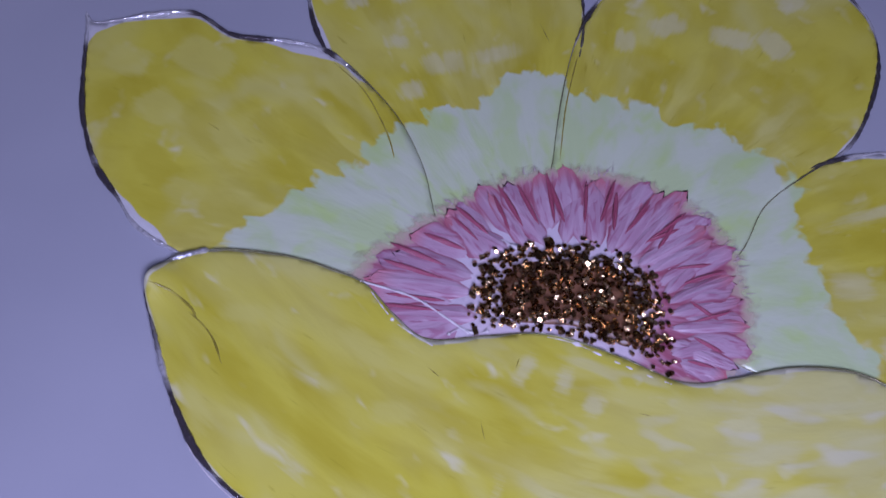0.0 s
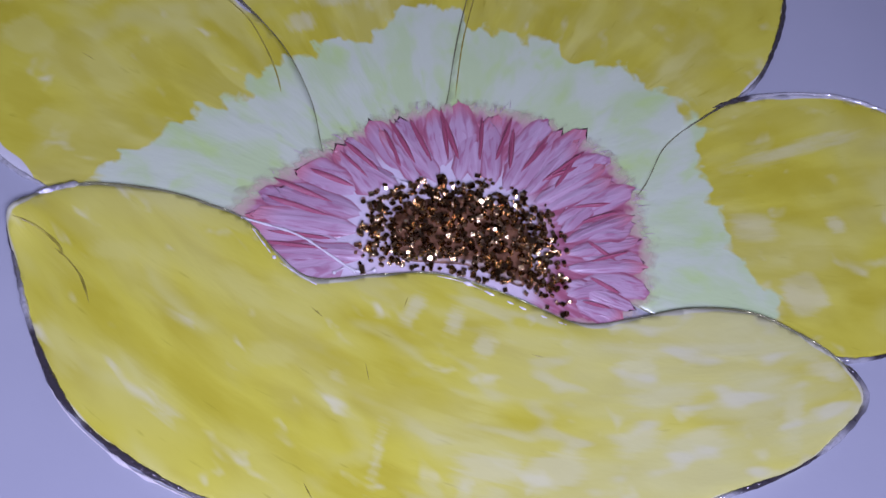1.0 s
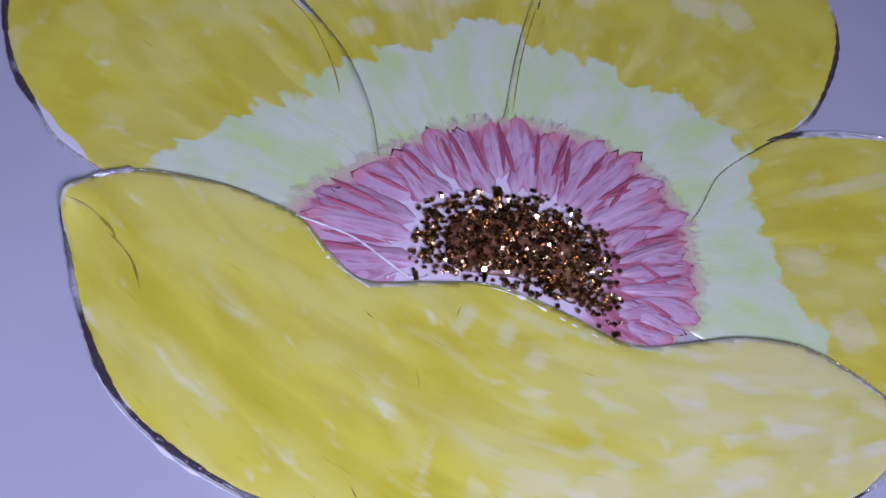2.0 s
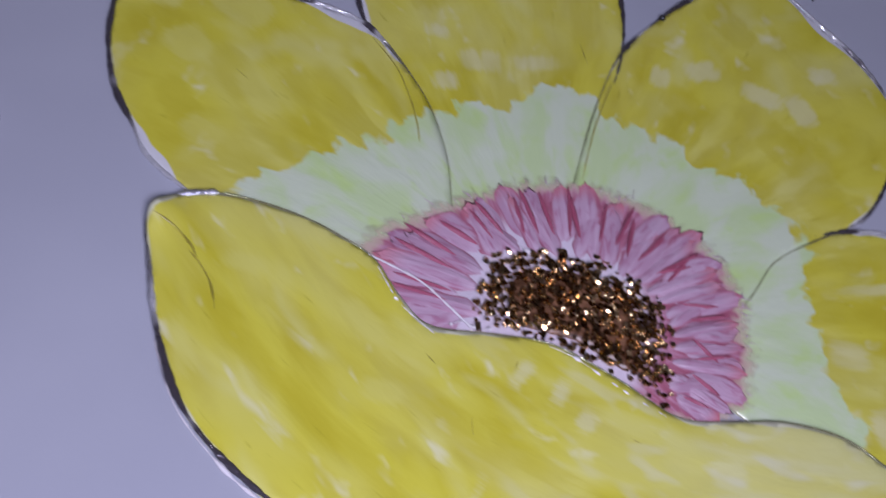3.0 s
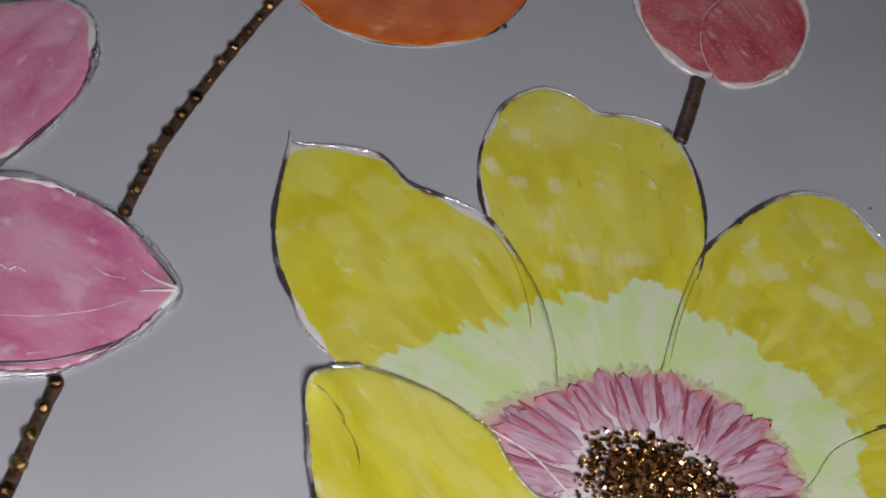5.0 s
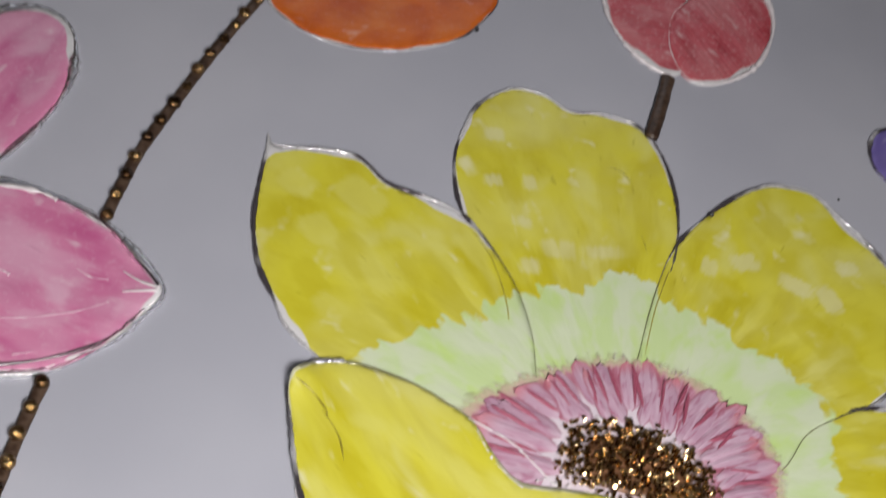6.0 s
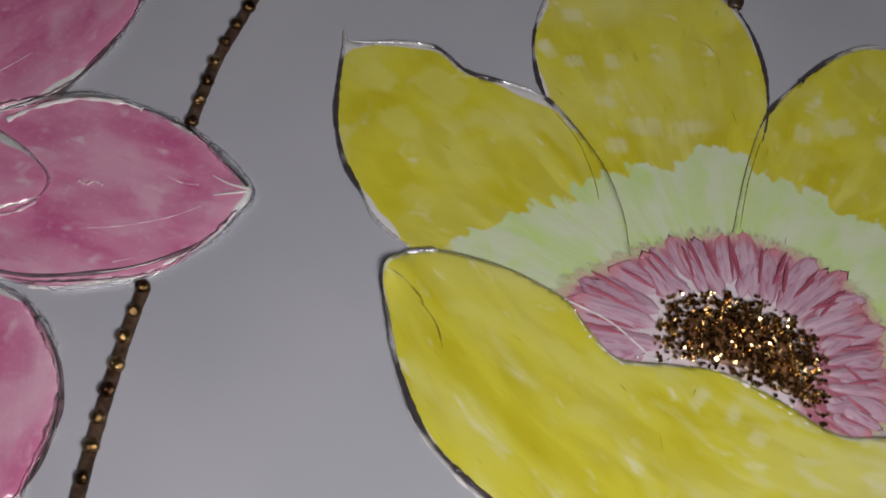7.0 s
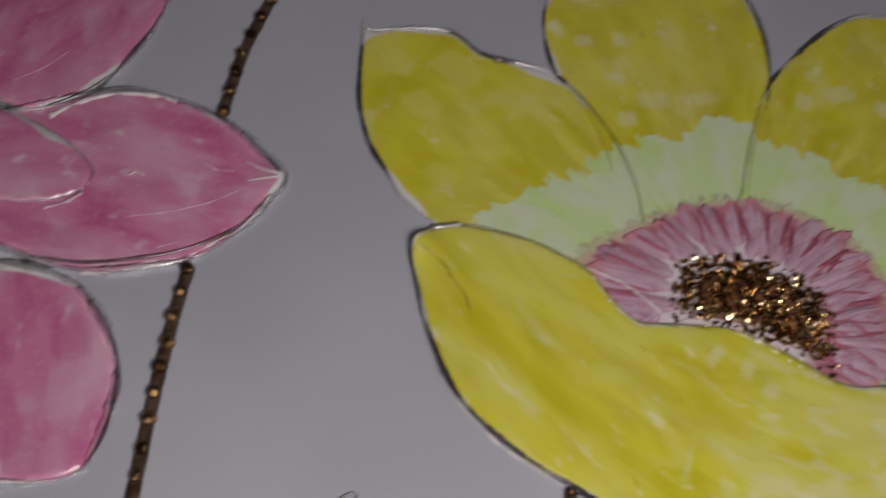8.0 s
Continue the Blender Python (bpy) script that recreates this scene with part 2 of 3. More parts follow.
def spline(points, per=10, closed=True):
    """A smooth line through the control points (Catmull-Rom), as an array."""
    p = np.array(points, float)
    n, out = len(p), []
    for i in range(n if closed else n - 1):
        if closed:
            a, b, c, d = (p[(i + k) % n] for k in (-1, 0, 1, 2))
        else:
            a, b, c, d = p[max(i - 1, 0)], p[i], p[i + 1], p[min(i + 2, n - 1)]
        for s in np.arange(per) / per:
            out.append(0.5 * (2 * b + (c - a) * s + (2 * a - 5 * b + 4 * c - d) * s * s + (3 * b - a - 3 * c + d) * s ** 3))
    if not closed:
        out.append(p[-1])
    return np.array(out)


def edge_distance(pts, loop):
    a, b = loop, np.roll(loop, -1, 0)
    ab = b - a
    best = np.full(len(pts), 1e9)
    for i in range(len(a)):
        s = np.clip(((pts - a[i]) @ ab[i]) / max(ab[i] @ ab[i], 1e-9), 0, 1)
        best = np.minimum(best, np.linalg.norm(pts - a[i] - s[:, None] * ab[i], axis=1))
    return best


def inside(pts, loop):
    x, y = pts[:, 0], pts[:, 1]
    odd = np.zeros(len(pts), bool)
    for (x0, y0), (x1, y1) in zip(loop, np.roll(loop, -1, 0)):
        if y0 != y1:
            odd ^= ((y0 > y) != (y1 > y)) & (x < (x1 - x0) * (y - y0) / (y1 - y0) + x0)
    return odd


HEART = np.array((36.0, 105.0))
# how far the pale green paint reaches from the heart (mm), by direction (degrees)
MINT_TURN = (-20, -7, -2, 3, 16, 23, 32, 37, 44, 50, 55, 59, 64, 69, 77, 84, 88, 93, 99, 105, 110, 115, 118, 122, 129, 141, 147, 153, 160, 165, 167, 172, 180)
MINT_REACH = (66, 61, 57, 53, 53, 53, 59, 59, 56, 54, 51.5, 49, 52, 49.5, 49, 50, 54, 53, 50.5, 47.5, 44.5, 46.5, 49, 46, 47.5, 46, 46.5, 50.5, 52, 53.5, 58, 59, 61)


def sheet(name, loop, origin, base, rise, material, parent, label="", step=1.6, strokes=None, soft=1.4, curl=None, reach=True):
    """A softly domed, solid sheet with the given outline (mm): lies from z = 0 up, its edge base mm high, its middle base + rise."""
    from_edge = 0.45 * step
    lo, hi = loop.min(0), loop.max(0)
    gx, gy = np.meshgrid(np.arange(lo[0], hi[0], step), np.arange(lo[1], hi[1], step))
    grid = np.stack([gx.ravel(), gy.ravel()], 1)
    grid[:, 0] += np.where(np.round((grid[:, 1] - lo[1]) / step) % 2 > 0, step / 2, 0)
    grid = grid[inside(grid, loop)]
    grid = grid[edge_distance(grid, loop) > from_edge]
    n = len(loop)
    flat = np.concatenate([loop, grid])
    edges = [(i, (i + 1) % n) for i in range(n)]
    made = geometry.delaunay_2d_cdt([Vector(p) for p in flat], edges, [list(range(n))], 1, 1e-5)
    pts = np.array([tuple(v) for v in made[0]])
    d = edge_distance(pts, loop)
    z = base + rise * (1 - np.exp(-d / soft))
    z += np.array([0.10 * noise.noise(Vector((x * 0.16, y * 0.16, base))) for x, y in pts]) * np.minimum(d / 3, 1)
    if curl:
        z += curl(pts)
    verts = [((x - origin[0]) * MM, (y - origin[1]) * MM, (h - origin[2]) * MM) for (x, y), h in zip(pts, z)]
    faces = [tuple(f) for f in made[2]]
    rims = {}
    for f in faces:
        for i in range(len(f)):
            e = (f[i], f[(i + 1) % len(f)])
            rims[e] = True
    foot = {}
    for a, b in [e for e in rims if (e[1], e[0]) not in rims]:
        for k in (a, b):
            if k not in foot:
                foot[k] = len(verts)
                verts.append((verts[k][0], verts[k][1], -origin[2] * MM + 0.00002))
        faces.append((b, a, foot[a], foot[b]))
    mesh = bpy.data.meshes.new(name)
    mesh.from_pydata(verts, [], faces)
    full = np.array([(v[0] / MM + origin[0], v[1] / MM + origin[1]) for v in verts])
    dist = np.concatenate([d, np.zeros(len(verts) - len(d))])
    far = np.linalg.norm(full - HEART, axis=1) if reach else np.full(len(verts), 200.0)
    if reach == "mint":
        turn = np.degrees(np.arctan2(full[:, 1] - HEART[1], full[:, 0] - HEART[0]))
        far += 51.8 - np.interp(turn, MINT_TURN, MINT_REACH)
    for key, values in (("rim", dist), ("reach", far)):
        mesh.attributes.new(key, "FLOAT", "POINT").data.foreach_set("value", values.astype(np.float32))
    uv = (strokes or radial)(full)
    index = np.empty(len(mesh.loops), np.int32)
    mesh.loops.foreach_get("vertex_index", index)
    mesh.uv_layers.new(name="strokes").data.foreach_set("uv", uv[index].astype(np.float32).ravel())
    mesh.polygons.foreach_set("use_smooth", [len(p.vertices) == 3 for p in mesh.polygons])
    mesh.update()
    return link(name, mesh, material, parent, label)


def radial(pts):
    """Brush strokes that run out from the flower's heart."""
    v = pts - HEART
    return np.stack([np.linalg.norm(v, axis=1), np.arctan2(v[:, 1], v[:, 0]) * 60.0], 1)


def along(angle, shift=0.0):
    c, s = math.cos(radians(angle)), math.sin(radians(angle))
    return lambda pts: np.stack([pts[:, 0] * c + pts[:, 1] * s + shift, -pts[:, 0] * s + pts[:, 1] * c + shift], 1)


def tube(name, line, radius, material, parent, origin, label="", closed=False, sides=8, squash=1.0, marks=None):
    """A round bead of gel or cord along a line of (x, y, z) in mm; radius: one number, or one for each point."""
    line = np.array(line, float)
    n = len(line)
    rad = np.broadcast_to(radius, (n,))
    ahead = np.roll(line, -1, 0) - np.roll(line, 1, 0)
    if not closed:
        ahead[0], ahead[-1] = line[1] - line[0], line[-1] - line[-2]
    ahead /= np.maximum(np.linalg.norm(ahead, axis=1), 1e-6)[:, None]
    side = np.stack([-ahead[:, 1], ahead[:, 0], np.zeros(n)], 1)
    side /= np.maximum(np.linalg.norm(side, axis=1), 1e-6)[:, None]
    up = np.array((0, 0, 1.0))
    verts, faces = [], []
    for i in range(n):
        for k in range(sides):
            a = 2 * math.pi * k / sides
            p = line[i] + rad[i] * (math.cos(a) * side[i] + squash * math.sin(a) * up) - origin
            verts.append(tuple(p * MM))
    for i in range(n if closed else n - 1):
        j = (i + 1) % n
        for k in range(sides):
            m = (k + 1) % sides
            faces.append((i * sides + k, j * sides + k, j * sides + m, i * sides + m))
    if not closed:
        faces += [tuple(range(sides)), tuple(range((n - 1) * sides, n * sides))[::-1]]
    mesh = bpy.data.meshes.new(name)
    mesh.from_pydata(verts, [], faces)
    mesh.polygons.foreach_set("use_smooth", [True] * len(faces))
    for key, values in (marks or {}).items():
        mesh.attributes.new(key, "FLOAT", "POINT").data.foreach_set("value", np.repeat(np.array(values, np.float32), sides))
    mesh.update()
    return link(name, mesh, material, parent, label)


def gel_rim(loop, origin, height, parent, thick=0.5, thin=0.15, seed=0.0, heart=True, gel="liner", slim=None, bare=(), blots=()):
    """The raised clear line round a petal, uneven and lumpy, and thinner towards the flower's heart."""
    rad, tone, thinned, rise = [], [], [], []
    around = np.vstack([loop, loop[:1]])
    run = np.concatenate([[0], np.cumsum(np.linalg.norm(np.diff(around, axis=0), axis=1))])
    steps = np.linspace(0, run[-1], int(run[-1] / 0.75), endpoint=False)
    loop = np.column_stack([np.interp(steps, run, around[:, 0]), np.interp(steps, run, around[:, 1])])
    for k, (x, y) in enumerate(loop):
        w = 0.85 + 1.2 * noise.noise(Vector((x * 0.07, y * 0.07, seed))) + 0.4 * noise.noise(Vector((x * 0.5, y * 0.5, seed)))
        w += 0.32 * noise.noise(Vector((k * 0.55, seed, 2.0)))
        rise.append(0.14 * noise.noise(Vector((k * 0.45, seed, 9.0))))
        far = min(max((math.hypot(x - HEART[0], y - HEART[1]) - 54) / 14, 0), 1) if heart else 1.0
        if slim is not None and slim(x, y):
            far = 0.0
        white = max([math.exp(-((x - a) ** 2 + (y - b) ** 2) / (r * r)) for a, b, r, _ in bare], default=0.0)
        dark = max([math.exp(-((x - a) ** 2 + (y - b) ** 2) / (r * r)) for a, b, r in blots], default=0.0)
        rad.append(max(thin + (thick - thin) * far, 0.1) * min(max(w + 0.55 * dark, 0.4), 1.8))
        # tone of the painted glints: whiter at bare edges, darker at blots
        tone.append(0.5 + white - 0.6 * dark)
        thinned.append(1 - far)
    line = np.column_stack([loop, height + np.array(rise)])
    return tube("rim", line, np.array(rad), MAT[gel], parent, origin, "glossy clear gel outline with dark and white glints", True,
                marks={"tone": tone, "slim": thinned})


def brushed(mesh, at, **layers):
    """Marks single strokes of a flat brush on a petal: x, y, length, width in mm, and direction in degrees."""
    n = len(mesh.vertices)
    co = np.empty(n * 3, np.float32)
    mesh.vertices.foreach_get("co", co)
    pts = co.reshape(n, 3)[:, :2] / MM + np.array(at[:2])
    for key, marks in layers.items():
        field = np.zeros(n)
        for x, y, length, width, angle in marks:
            c, d = math.cos(radians(angle)), math.sin(radians(angle))
            a = np.abs((pts[:, 0] - x) * c + (pts[:, 1] - y) * d) / (0.56 * length)
            b = np.abs((pts[:, 1] - y) * c - (pts[:, 0] - x) * d) / (0.56 * width)
            edge = (1 - (a ** 4 + b ** 4) ** 0.25) * 0.5 * min(length, width)
            field = np.maximum(field, np.clip(0.5 + edge / 2.3, 0, 1))
        mesh.attributes.new(key, "FLOAT", "POINT").data.foreach_set("value", field.astype(np.float32))


def petal(name, points, base, rise, material, parent, at, label="", per=10, strokes=None, curl=None, thick=0.42, thin=0.12, seed=0.0, reach="mint", step=1.6,
          gel="liner", slim=None, bare=(), blots=(), pale=(), thin_wash=(), deep=()):
    """A painted film petal with its gel line. bare: x, y, radius, width of edge left unpainted; blots: x, y, radius of thick dark gel."""
    loop = spline(points, per)
    loop[:, 1] -= 0.55 * base
    ob = sheet(name, loop, at, base, rise, material, parent, label, step, strokes, 1.4, curl, reach)
    if bare:
        own = ob.data.attributes["rim"].data
        for v, d in zip(ob.data.vertices, own):
            x, y = v.co.x / MM + at[0], v.co.y / MM + at[1]
            d.value -= sum(w * math.exp(-((x - a) ** 2 + (y - b) ** 2) / (r * r)) for a, b, r, w in bare)
    if pale or deep or thin_wash:
        brushed(ob.data, at, pale=pale, wash=thin_wash, deep=deep)
    gel_rim(loop, at, base + 0.1, ob, thick, thin, seed, reach, gel, slim, bare, blots)
    return ob


# ---- the table and the plain walls that close the place ----
tagged(box("tabletop", -0.90, 0.90, -0.85, 0.95, -0.044, -0.004, MAT["wood"]), "dark brown wooden tabletop under the art board", "tabletop", "", "structure")
tagged(box("ceiling", -0.95, 0.95, -0.90, 1.0, 1.0, 1.05, MAT["white"]), "plain white ceiling", "ceiling", "", "structure")
tagged(box("wall_west", -0.95, -0.90, -0.85, 0.95, -0.044, 1.0, MAT["wall"]), "plain dull painted wall", "wall", "", "structure")
tagged(box("wall_east", 0.90, 0.95, -0.85, 0.95, -0.044, 1.0, MAT["wall"]), "plain dull painted wall", "wall", "", "structure")
tagged(box("wall_south", -0.95, 0.95, -0.90, -0.85, -0.044, 1.0, MAT["wall"]), "plain dull painted wall", "wall", "", "structure")
north = tagged(new("wall_north"), "plain dull painted wall with a window opening", "wall", "", "structure")
for x0, x1, z0, z1 in ((-0.95, -0.3, -0.044, 1.0), (0.3, 0.95, -0.044, 1.0), (-0.3, 0.3, -0.044, 0.3), (-0.3, 0.3, 0.74, 1.0)):
    box("wall_section", x0, x1, 0.95, 1.0, z0, z1, MAT["wall"], 0, north)
board = box("art_board", -0.32, 0.30, -0.10, 0.40, -0.004, 0.0, MAT["board"], 0.0006)
tagged(board, "pale lavender-grey painted art board lying on the table", "board", "", "structure")

# ---- the yellow flower ----
flower = thing("yellow_flower", (36, 105, 0), "large glossy yellow flower relief with pink and gold heart", "flower")
AT = np.array((36.0, 105.0, 0.0))
YELLOW = MAT["yellow"]
petal_west = petal("petal", [(-58.2, 164.5), (-57.2, 159.5), (-55.6, 147), (-53.8, 138), (-49.8, 128.3), (-44.3, 121), (-39.3, 114.7), (-30, 109.7), (-18, 106), (0, 103), (18, 108),
                (14.7, 122.9), (11.5, 134.7), (4.7, 146.8), (-7.3, 158.4), (-16.4, 161), (-27.8, 161.5), (-36, 166.3), (-44.4, 165.4), (-51, 163.2), (-56.2, 162.0)],
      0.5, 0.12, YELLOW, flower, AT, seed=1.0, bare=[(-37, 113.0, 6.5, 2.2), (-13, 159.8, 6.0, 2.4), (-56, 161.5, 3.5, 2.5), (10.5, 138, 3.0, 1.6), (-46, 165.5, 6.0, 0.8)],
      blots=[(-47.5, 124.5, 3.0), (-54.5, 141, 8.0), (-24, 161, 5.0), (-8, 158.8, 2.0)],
      step=1.2, thin_wash=[(-40, 142, 7.8, 7, -50), (-33, 155, 11, 8, -22), (-25, 135, 11, 5, -52), (-48, 153, 8, 6, -14), (-32, 123, 7.6, 5, -23), (-5, 150, 8.5, 4.5, -45), (-20, 148, 9.4, 4.5, -32)],
      deep=[(-49, 143, 8.6, 4.2, -54), (-30, 138, 12, 6.4, -48), (-18, 139, 7.8, 4.5, -40), (-38, 128, 10.6, 5.8, -49), (-14, 133, 7.8, 1.4, -50), (-11, 140, 13.5, 4.5, -42)])
petal_north = petal("petal", [(18, 108), (12.6, 122), (9.4, 133.7), (3.0, 145.4), (-8.8, 159.4), (-13.5, 171.5), (-14.4, 182.8), (-11.7, 196.4), (-4, 206), (4.5, 207.3),
                (12, 204.7), (21.2, 207.9), (31, 207.6), (38, 200), (43, 186), (44.2, 171.4), (41.6, 154), (39.6, 138), (38, 116)],
      0.28, 0.12, YELLOW, flower, AT, seed=2.0, bare=[(2, 206.8, 8.0, 0.9), (24, 207.6, 5.0, 0.9), (-14.4, 186, 4.0, 0.5)], blots=[(-11.5, 165, 4.5), (42.8, 187, 9.0)],
      step=1.2, pale=[(17, 159, 5, 4, -79), (5, 176, 4, 3.2, -76), (5, 163, 3, 4, -90), (26, 162, 8.5, 3.2, 21), (9, 151, 4, 4.5, -76), (-6, 188, 4, 4.6, -76), (-4, 173, 3.2, 4, -72), (13, 158, 4.5, 4, -63)],
      deep=[(12, 151, 10.4, 4.5, -73), (18, 150, 5.4, 2.2, -68), (30, 159, 12, 4.1, 32), (0, 173, 9.5, 5.8, -72), (25, 184, 18, 5.8, -81), (35, 176, 14, 4.5, -82)])
petal_east = petal("petal", [(37, 118), (37.6, 138), (40.4, 158.3), (44.4, 172.5), (53, 186.6), (62, 197.4), (70, 203.3), (80, 205), (88, 199.4), (99.4, 190),
                (106.2, 180), (107.2, 169), (103.8, 156.8), (97.7, 145.5), (87.7, 137.6), (79, 129.8), (68, 115)],
      0.5, 0.12, YELLOW, flower, AT, seed=3.0, bare=[(74, 204.5, 7.0, 1.0), (91, 197, 6.0, 1.6), (41.8, 163, 3.0, 1.2)], blots=[(45, 173.5, 2.5), (53, 187, 5.0), (106, 165, 9.0)],
      step=1.2, pale=[(53, 168, 5, 4, -90), (62, 173, 6.7, 4.5, 27), (76, 171, 8, 4.6, -7), (85, 170, 7, 5.5, -58), (90, 182, 5.4, 4, 22)],
      deep=[(79, 190, 9.4, 1.4, -58), (68, 189, 12.7, 7, -45), (59, 162, 10.8, 6.7, -34), (81, 158, 11.4, 8.6, -38), (89, 148, 8, 10, -34)])
petal_far = petal("petal", [(62, 108), (70.6, 123.0), (78.0, 131.0), (87.0, 138.2), (97.4, 142.9), (109, 145), (120, 143.8), (132, 138), (140, 125), (138, 108),
                (128, 95), (111, 88), (100, 89), (86, 91), (70, 96)],
      0.28, 0.12, YELLOW, flower, AT, seed=4.0, bare=[(110, 145, 9.0, 1.0)], blots=[(93, 141.5, 5.0)],
      step=1.2, deep=[(103, 123, 27, 5, 15), (100, 137, 17, 5, 17), (107, 118, 15.5, 2, 15), (91, 114, 5, 3.2, 11), (107, 106, 12, 7, 5)],
      pale=[(104, 131, 21.5, 2.4, 22), (110, 115, 3.2, 2.8, -72), (94, 113, 7, 5, 8), (102, 100, 6.7, 7, -63), (93, 96, 7, 4, 0)])


def front_strokes(pts):
    """Strokes that sweep down from one tip and level out towards the other."""
    x = pts[:, 0] + 30
    return np.stack([pts[:, 0] + 300, pts[:, 1] + 0.85 * x - 0.0042 * x * x], 1)


FRONT = [(-35.6, 101.8), (-34.7, 105.8), (-30.4, 109.5), (-23.2, 111.6), (-11.6, 111.2), (-2.6, 108.9), (3.4, 106.2), (8.9, 100.5), (15, 96.4), (26, 98.0),
         (36.8, 98.9), (48.6, 95.7), (60.3, 91.4), (70, 93.0), (80, 95.7), (90.4, 95.8), (98.2, 92.9), (105.7, 88), (109.7, 81.3), (104, 74),
         (95, 67.5), (81, 61.8), (60, 54), (40, 50), (20, 51), (2.6, 57.0), (-10.7, 63.2), (-21.0, 71.2), (-28, 82.3), (-32.6, 93.4)]
# pale dabs; the long narrow one at (82, 87) is a painted sheen
PALE_FRONT = [(70, 82, 6.1, 5.1, 9), (82, 87, 24, 2.0, 5), (79, 70, 9.8, 4.1, 24), (69, 70, 6.7, 3.6, 27), (45, 64, 10, 4, 0), (55, 64, 9.5, 5, 18), (96, 76, 9.2, 3, 77),
              (103, 85, 6, 3.2, -9), (-6, 70, 3.6, 1.6, -34), (39, 89, 4, 2.4, 76), (44, 85, 4, 2.6, 76), (27, 65, 6, 1.2, 81),
              (89, 80, 9.8, 2.2, 24), (74, 78, 11.4, 3, 15), (32, 91, 4.5, 2, 63), (41, 61, 4, 2, 76)]
DEEP_FRONT = [(-5, 85, 13.5, 2.2, -42), (-20, 88, 12.2, 2.8, -55), (-2, 74, 12, 4.2, -42), (20, 81, 21, 3.6, -31), (10, 68, 15, 3.6, -37), (57, 75, 21.8, 2, 16),
              (83, 83, 15.3, 2, 11), (68, 65, 8.2, 2, 14), (-24, 93, 9.2, 2.2, -49), (35, 76, 15, 4.5, -20), (-11, 80, 10.6, 4.2, -49), (48, 71, 18, 3, 9)]
front = petal("front_petal", FRONT, 1.5, 0.45, MAT["front"], flower, AT, "broad yellow front petal with two pointed ends", 8, front_strokes,
      lambda p: 2.8 * np.exp(-((p[:, 0] + 36.5) ** 2 + (p[:, 1] - 103.6) ** 2) / 24.0), 0.5, 0.12, 5.0, False, slim=lambda x, y: y > 86 and x > -26,
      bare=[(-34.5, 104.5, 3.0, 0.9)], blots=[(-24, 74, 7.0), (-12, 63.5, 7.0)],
      step=1.1, pale=PALE_FRONT, deep=DEEP_FRONT,
      thin_wash=[(51, 87, 10, 3, -6), (1, 105, 11, 3.2, -5), (4, 93, 9, 4, -40), (-24, 80, 9, 3, -60), (9, 81, 6, 4, 0), (-18, 98, 7, 3, 0)])



def height_on(ob):
    """The height (mm) of a petal's upper face, by its place on the board; None beside it."""
    tree = bvhtree.BVHTree.FromPolygons([v.co for v in ob.data.vertices], [p.vertices for p in ob.data.polygons])

    def at(x, y):
        hit = tree.ray_cast(Vector(((x - AT[0]) * MM, (y - AT[1]) * MM, 0.05)), Vector((0, 0, -1)))[0]
        return None if hit is None else hit.z / MM
    return at


def ridge(name, ob, points, radius, material, label="", lift=0.03, per=8):
    """A line of gel or paint that lies on a petal."""
    top = height_on(ob)
    line = spline(points, per, False)
    line = np.array([(x, y, (top(x, y) or 0.6) + lift) for x, y in line])
    rad = np.array([radius * (0.6 + 0.8 * abs(noise.noise(Vector((k * 0.37, points[0][0], points[0][1]))))) for k in range(len(line))])
    fall = np.minimum(np.arange(len(line)), np.arange(len(line))[::-1]) / 4.0
    return tube(name, line, rad * np.clip(fall, 0.25, 1), MAT[material], ob, AT, label, False, 8, 0.7)


ridge("fold", front, [(-35, 102), (-31, 101), (-27.5, 98.6), (-26, 96.5)], 0.34, "fold", "raised olive fold at the petal's tip", 0.02)
ridge("fold", front, [(-27.5, 97.5), (-25, 95.5), (-22.5, 92.5), (-20.5, 88)], 0.2, "fold", "raised olive fold at the petal's tip", 0.0)
ridge("seam", petal_west, [(-7, 156.2), (-1, 150.4), (3, 143.6), (5.4, 138), (6.5, 134)], 0.2, "fold", "thin olive gel seam beside the edge")
ridge("seam", petal_east, [(43, 164), (41.5, 157), (40.2, 150), (39.4, 143), (38.8, 136)], 0.16, "fold", "thin olive gel seam beside the edge")
for nick in ([(15, 90), (17, 88.4)], [(24.5, 80.5), (25.2, 77.5)], [(30.4, 91), (31, 93)], [(52, 84), (54, 83.6)], [(16, 60), (17.5, 57.5)], [(-30, 139), (-27.5, 137.5)],
             [(24, 190), (28, 189.5), (30.5, 187)], [(35, 171), (37, 166)]):
    host = front if nick[0][1] < 110 else petal_west if nick[0][0] < 0 else petal_north
    ridge("paint_nick", host, nick, 0.16, "fold", "short olive crease in the paint", 0.0)
film_edge = spline([(3.4, 55.6), (-3.6, 58.2), (-11.8, 62.2), (-21.8, 70.3), (-28.2, 80.6)], 16, False)
film_edge = np.column_stack([film_edge, np.full(len(film_edge), 0.45)])
# broken pale tube: the film edge's white highlight, put into shape and colour
tube("clear_edge", film_edge, np.array([0.10 + 0.9 * max(noise.noise(Vector((k * 0.14, 3, 0))), 0.0) for k in range(len(film_edge))]), MAT["gloss"], front, AT,
     "clear film edge beyond the paint, its white highlight made as pale gel", False, 10, 0.5)

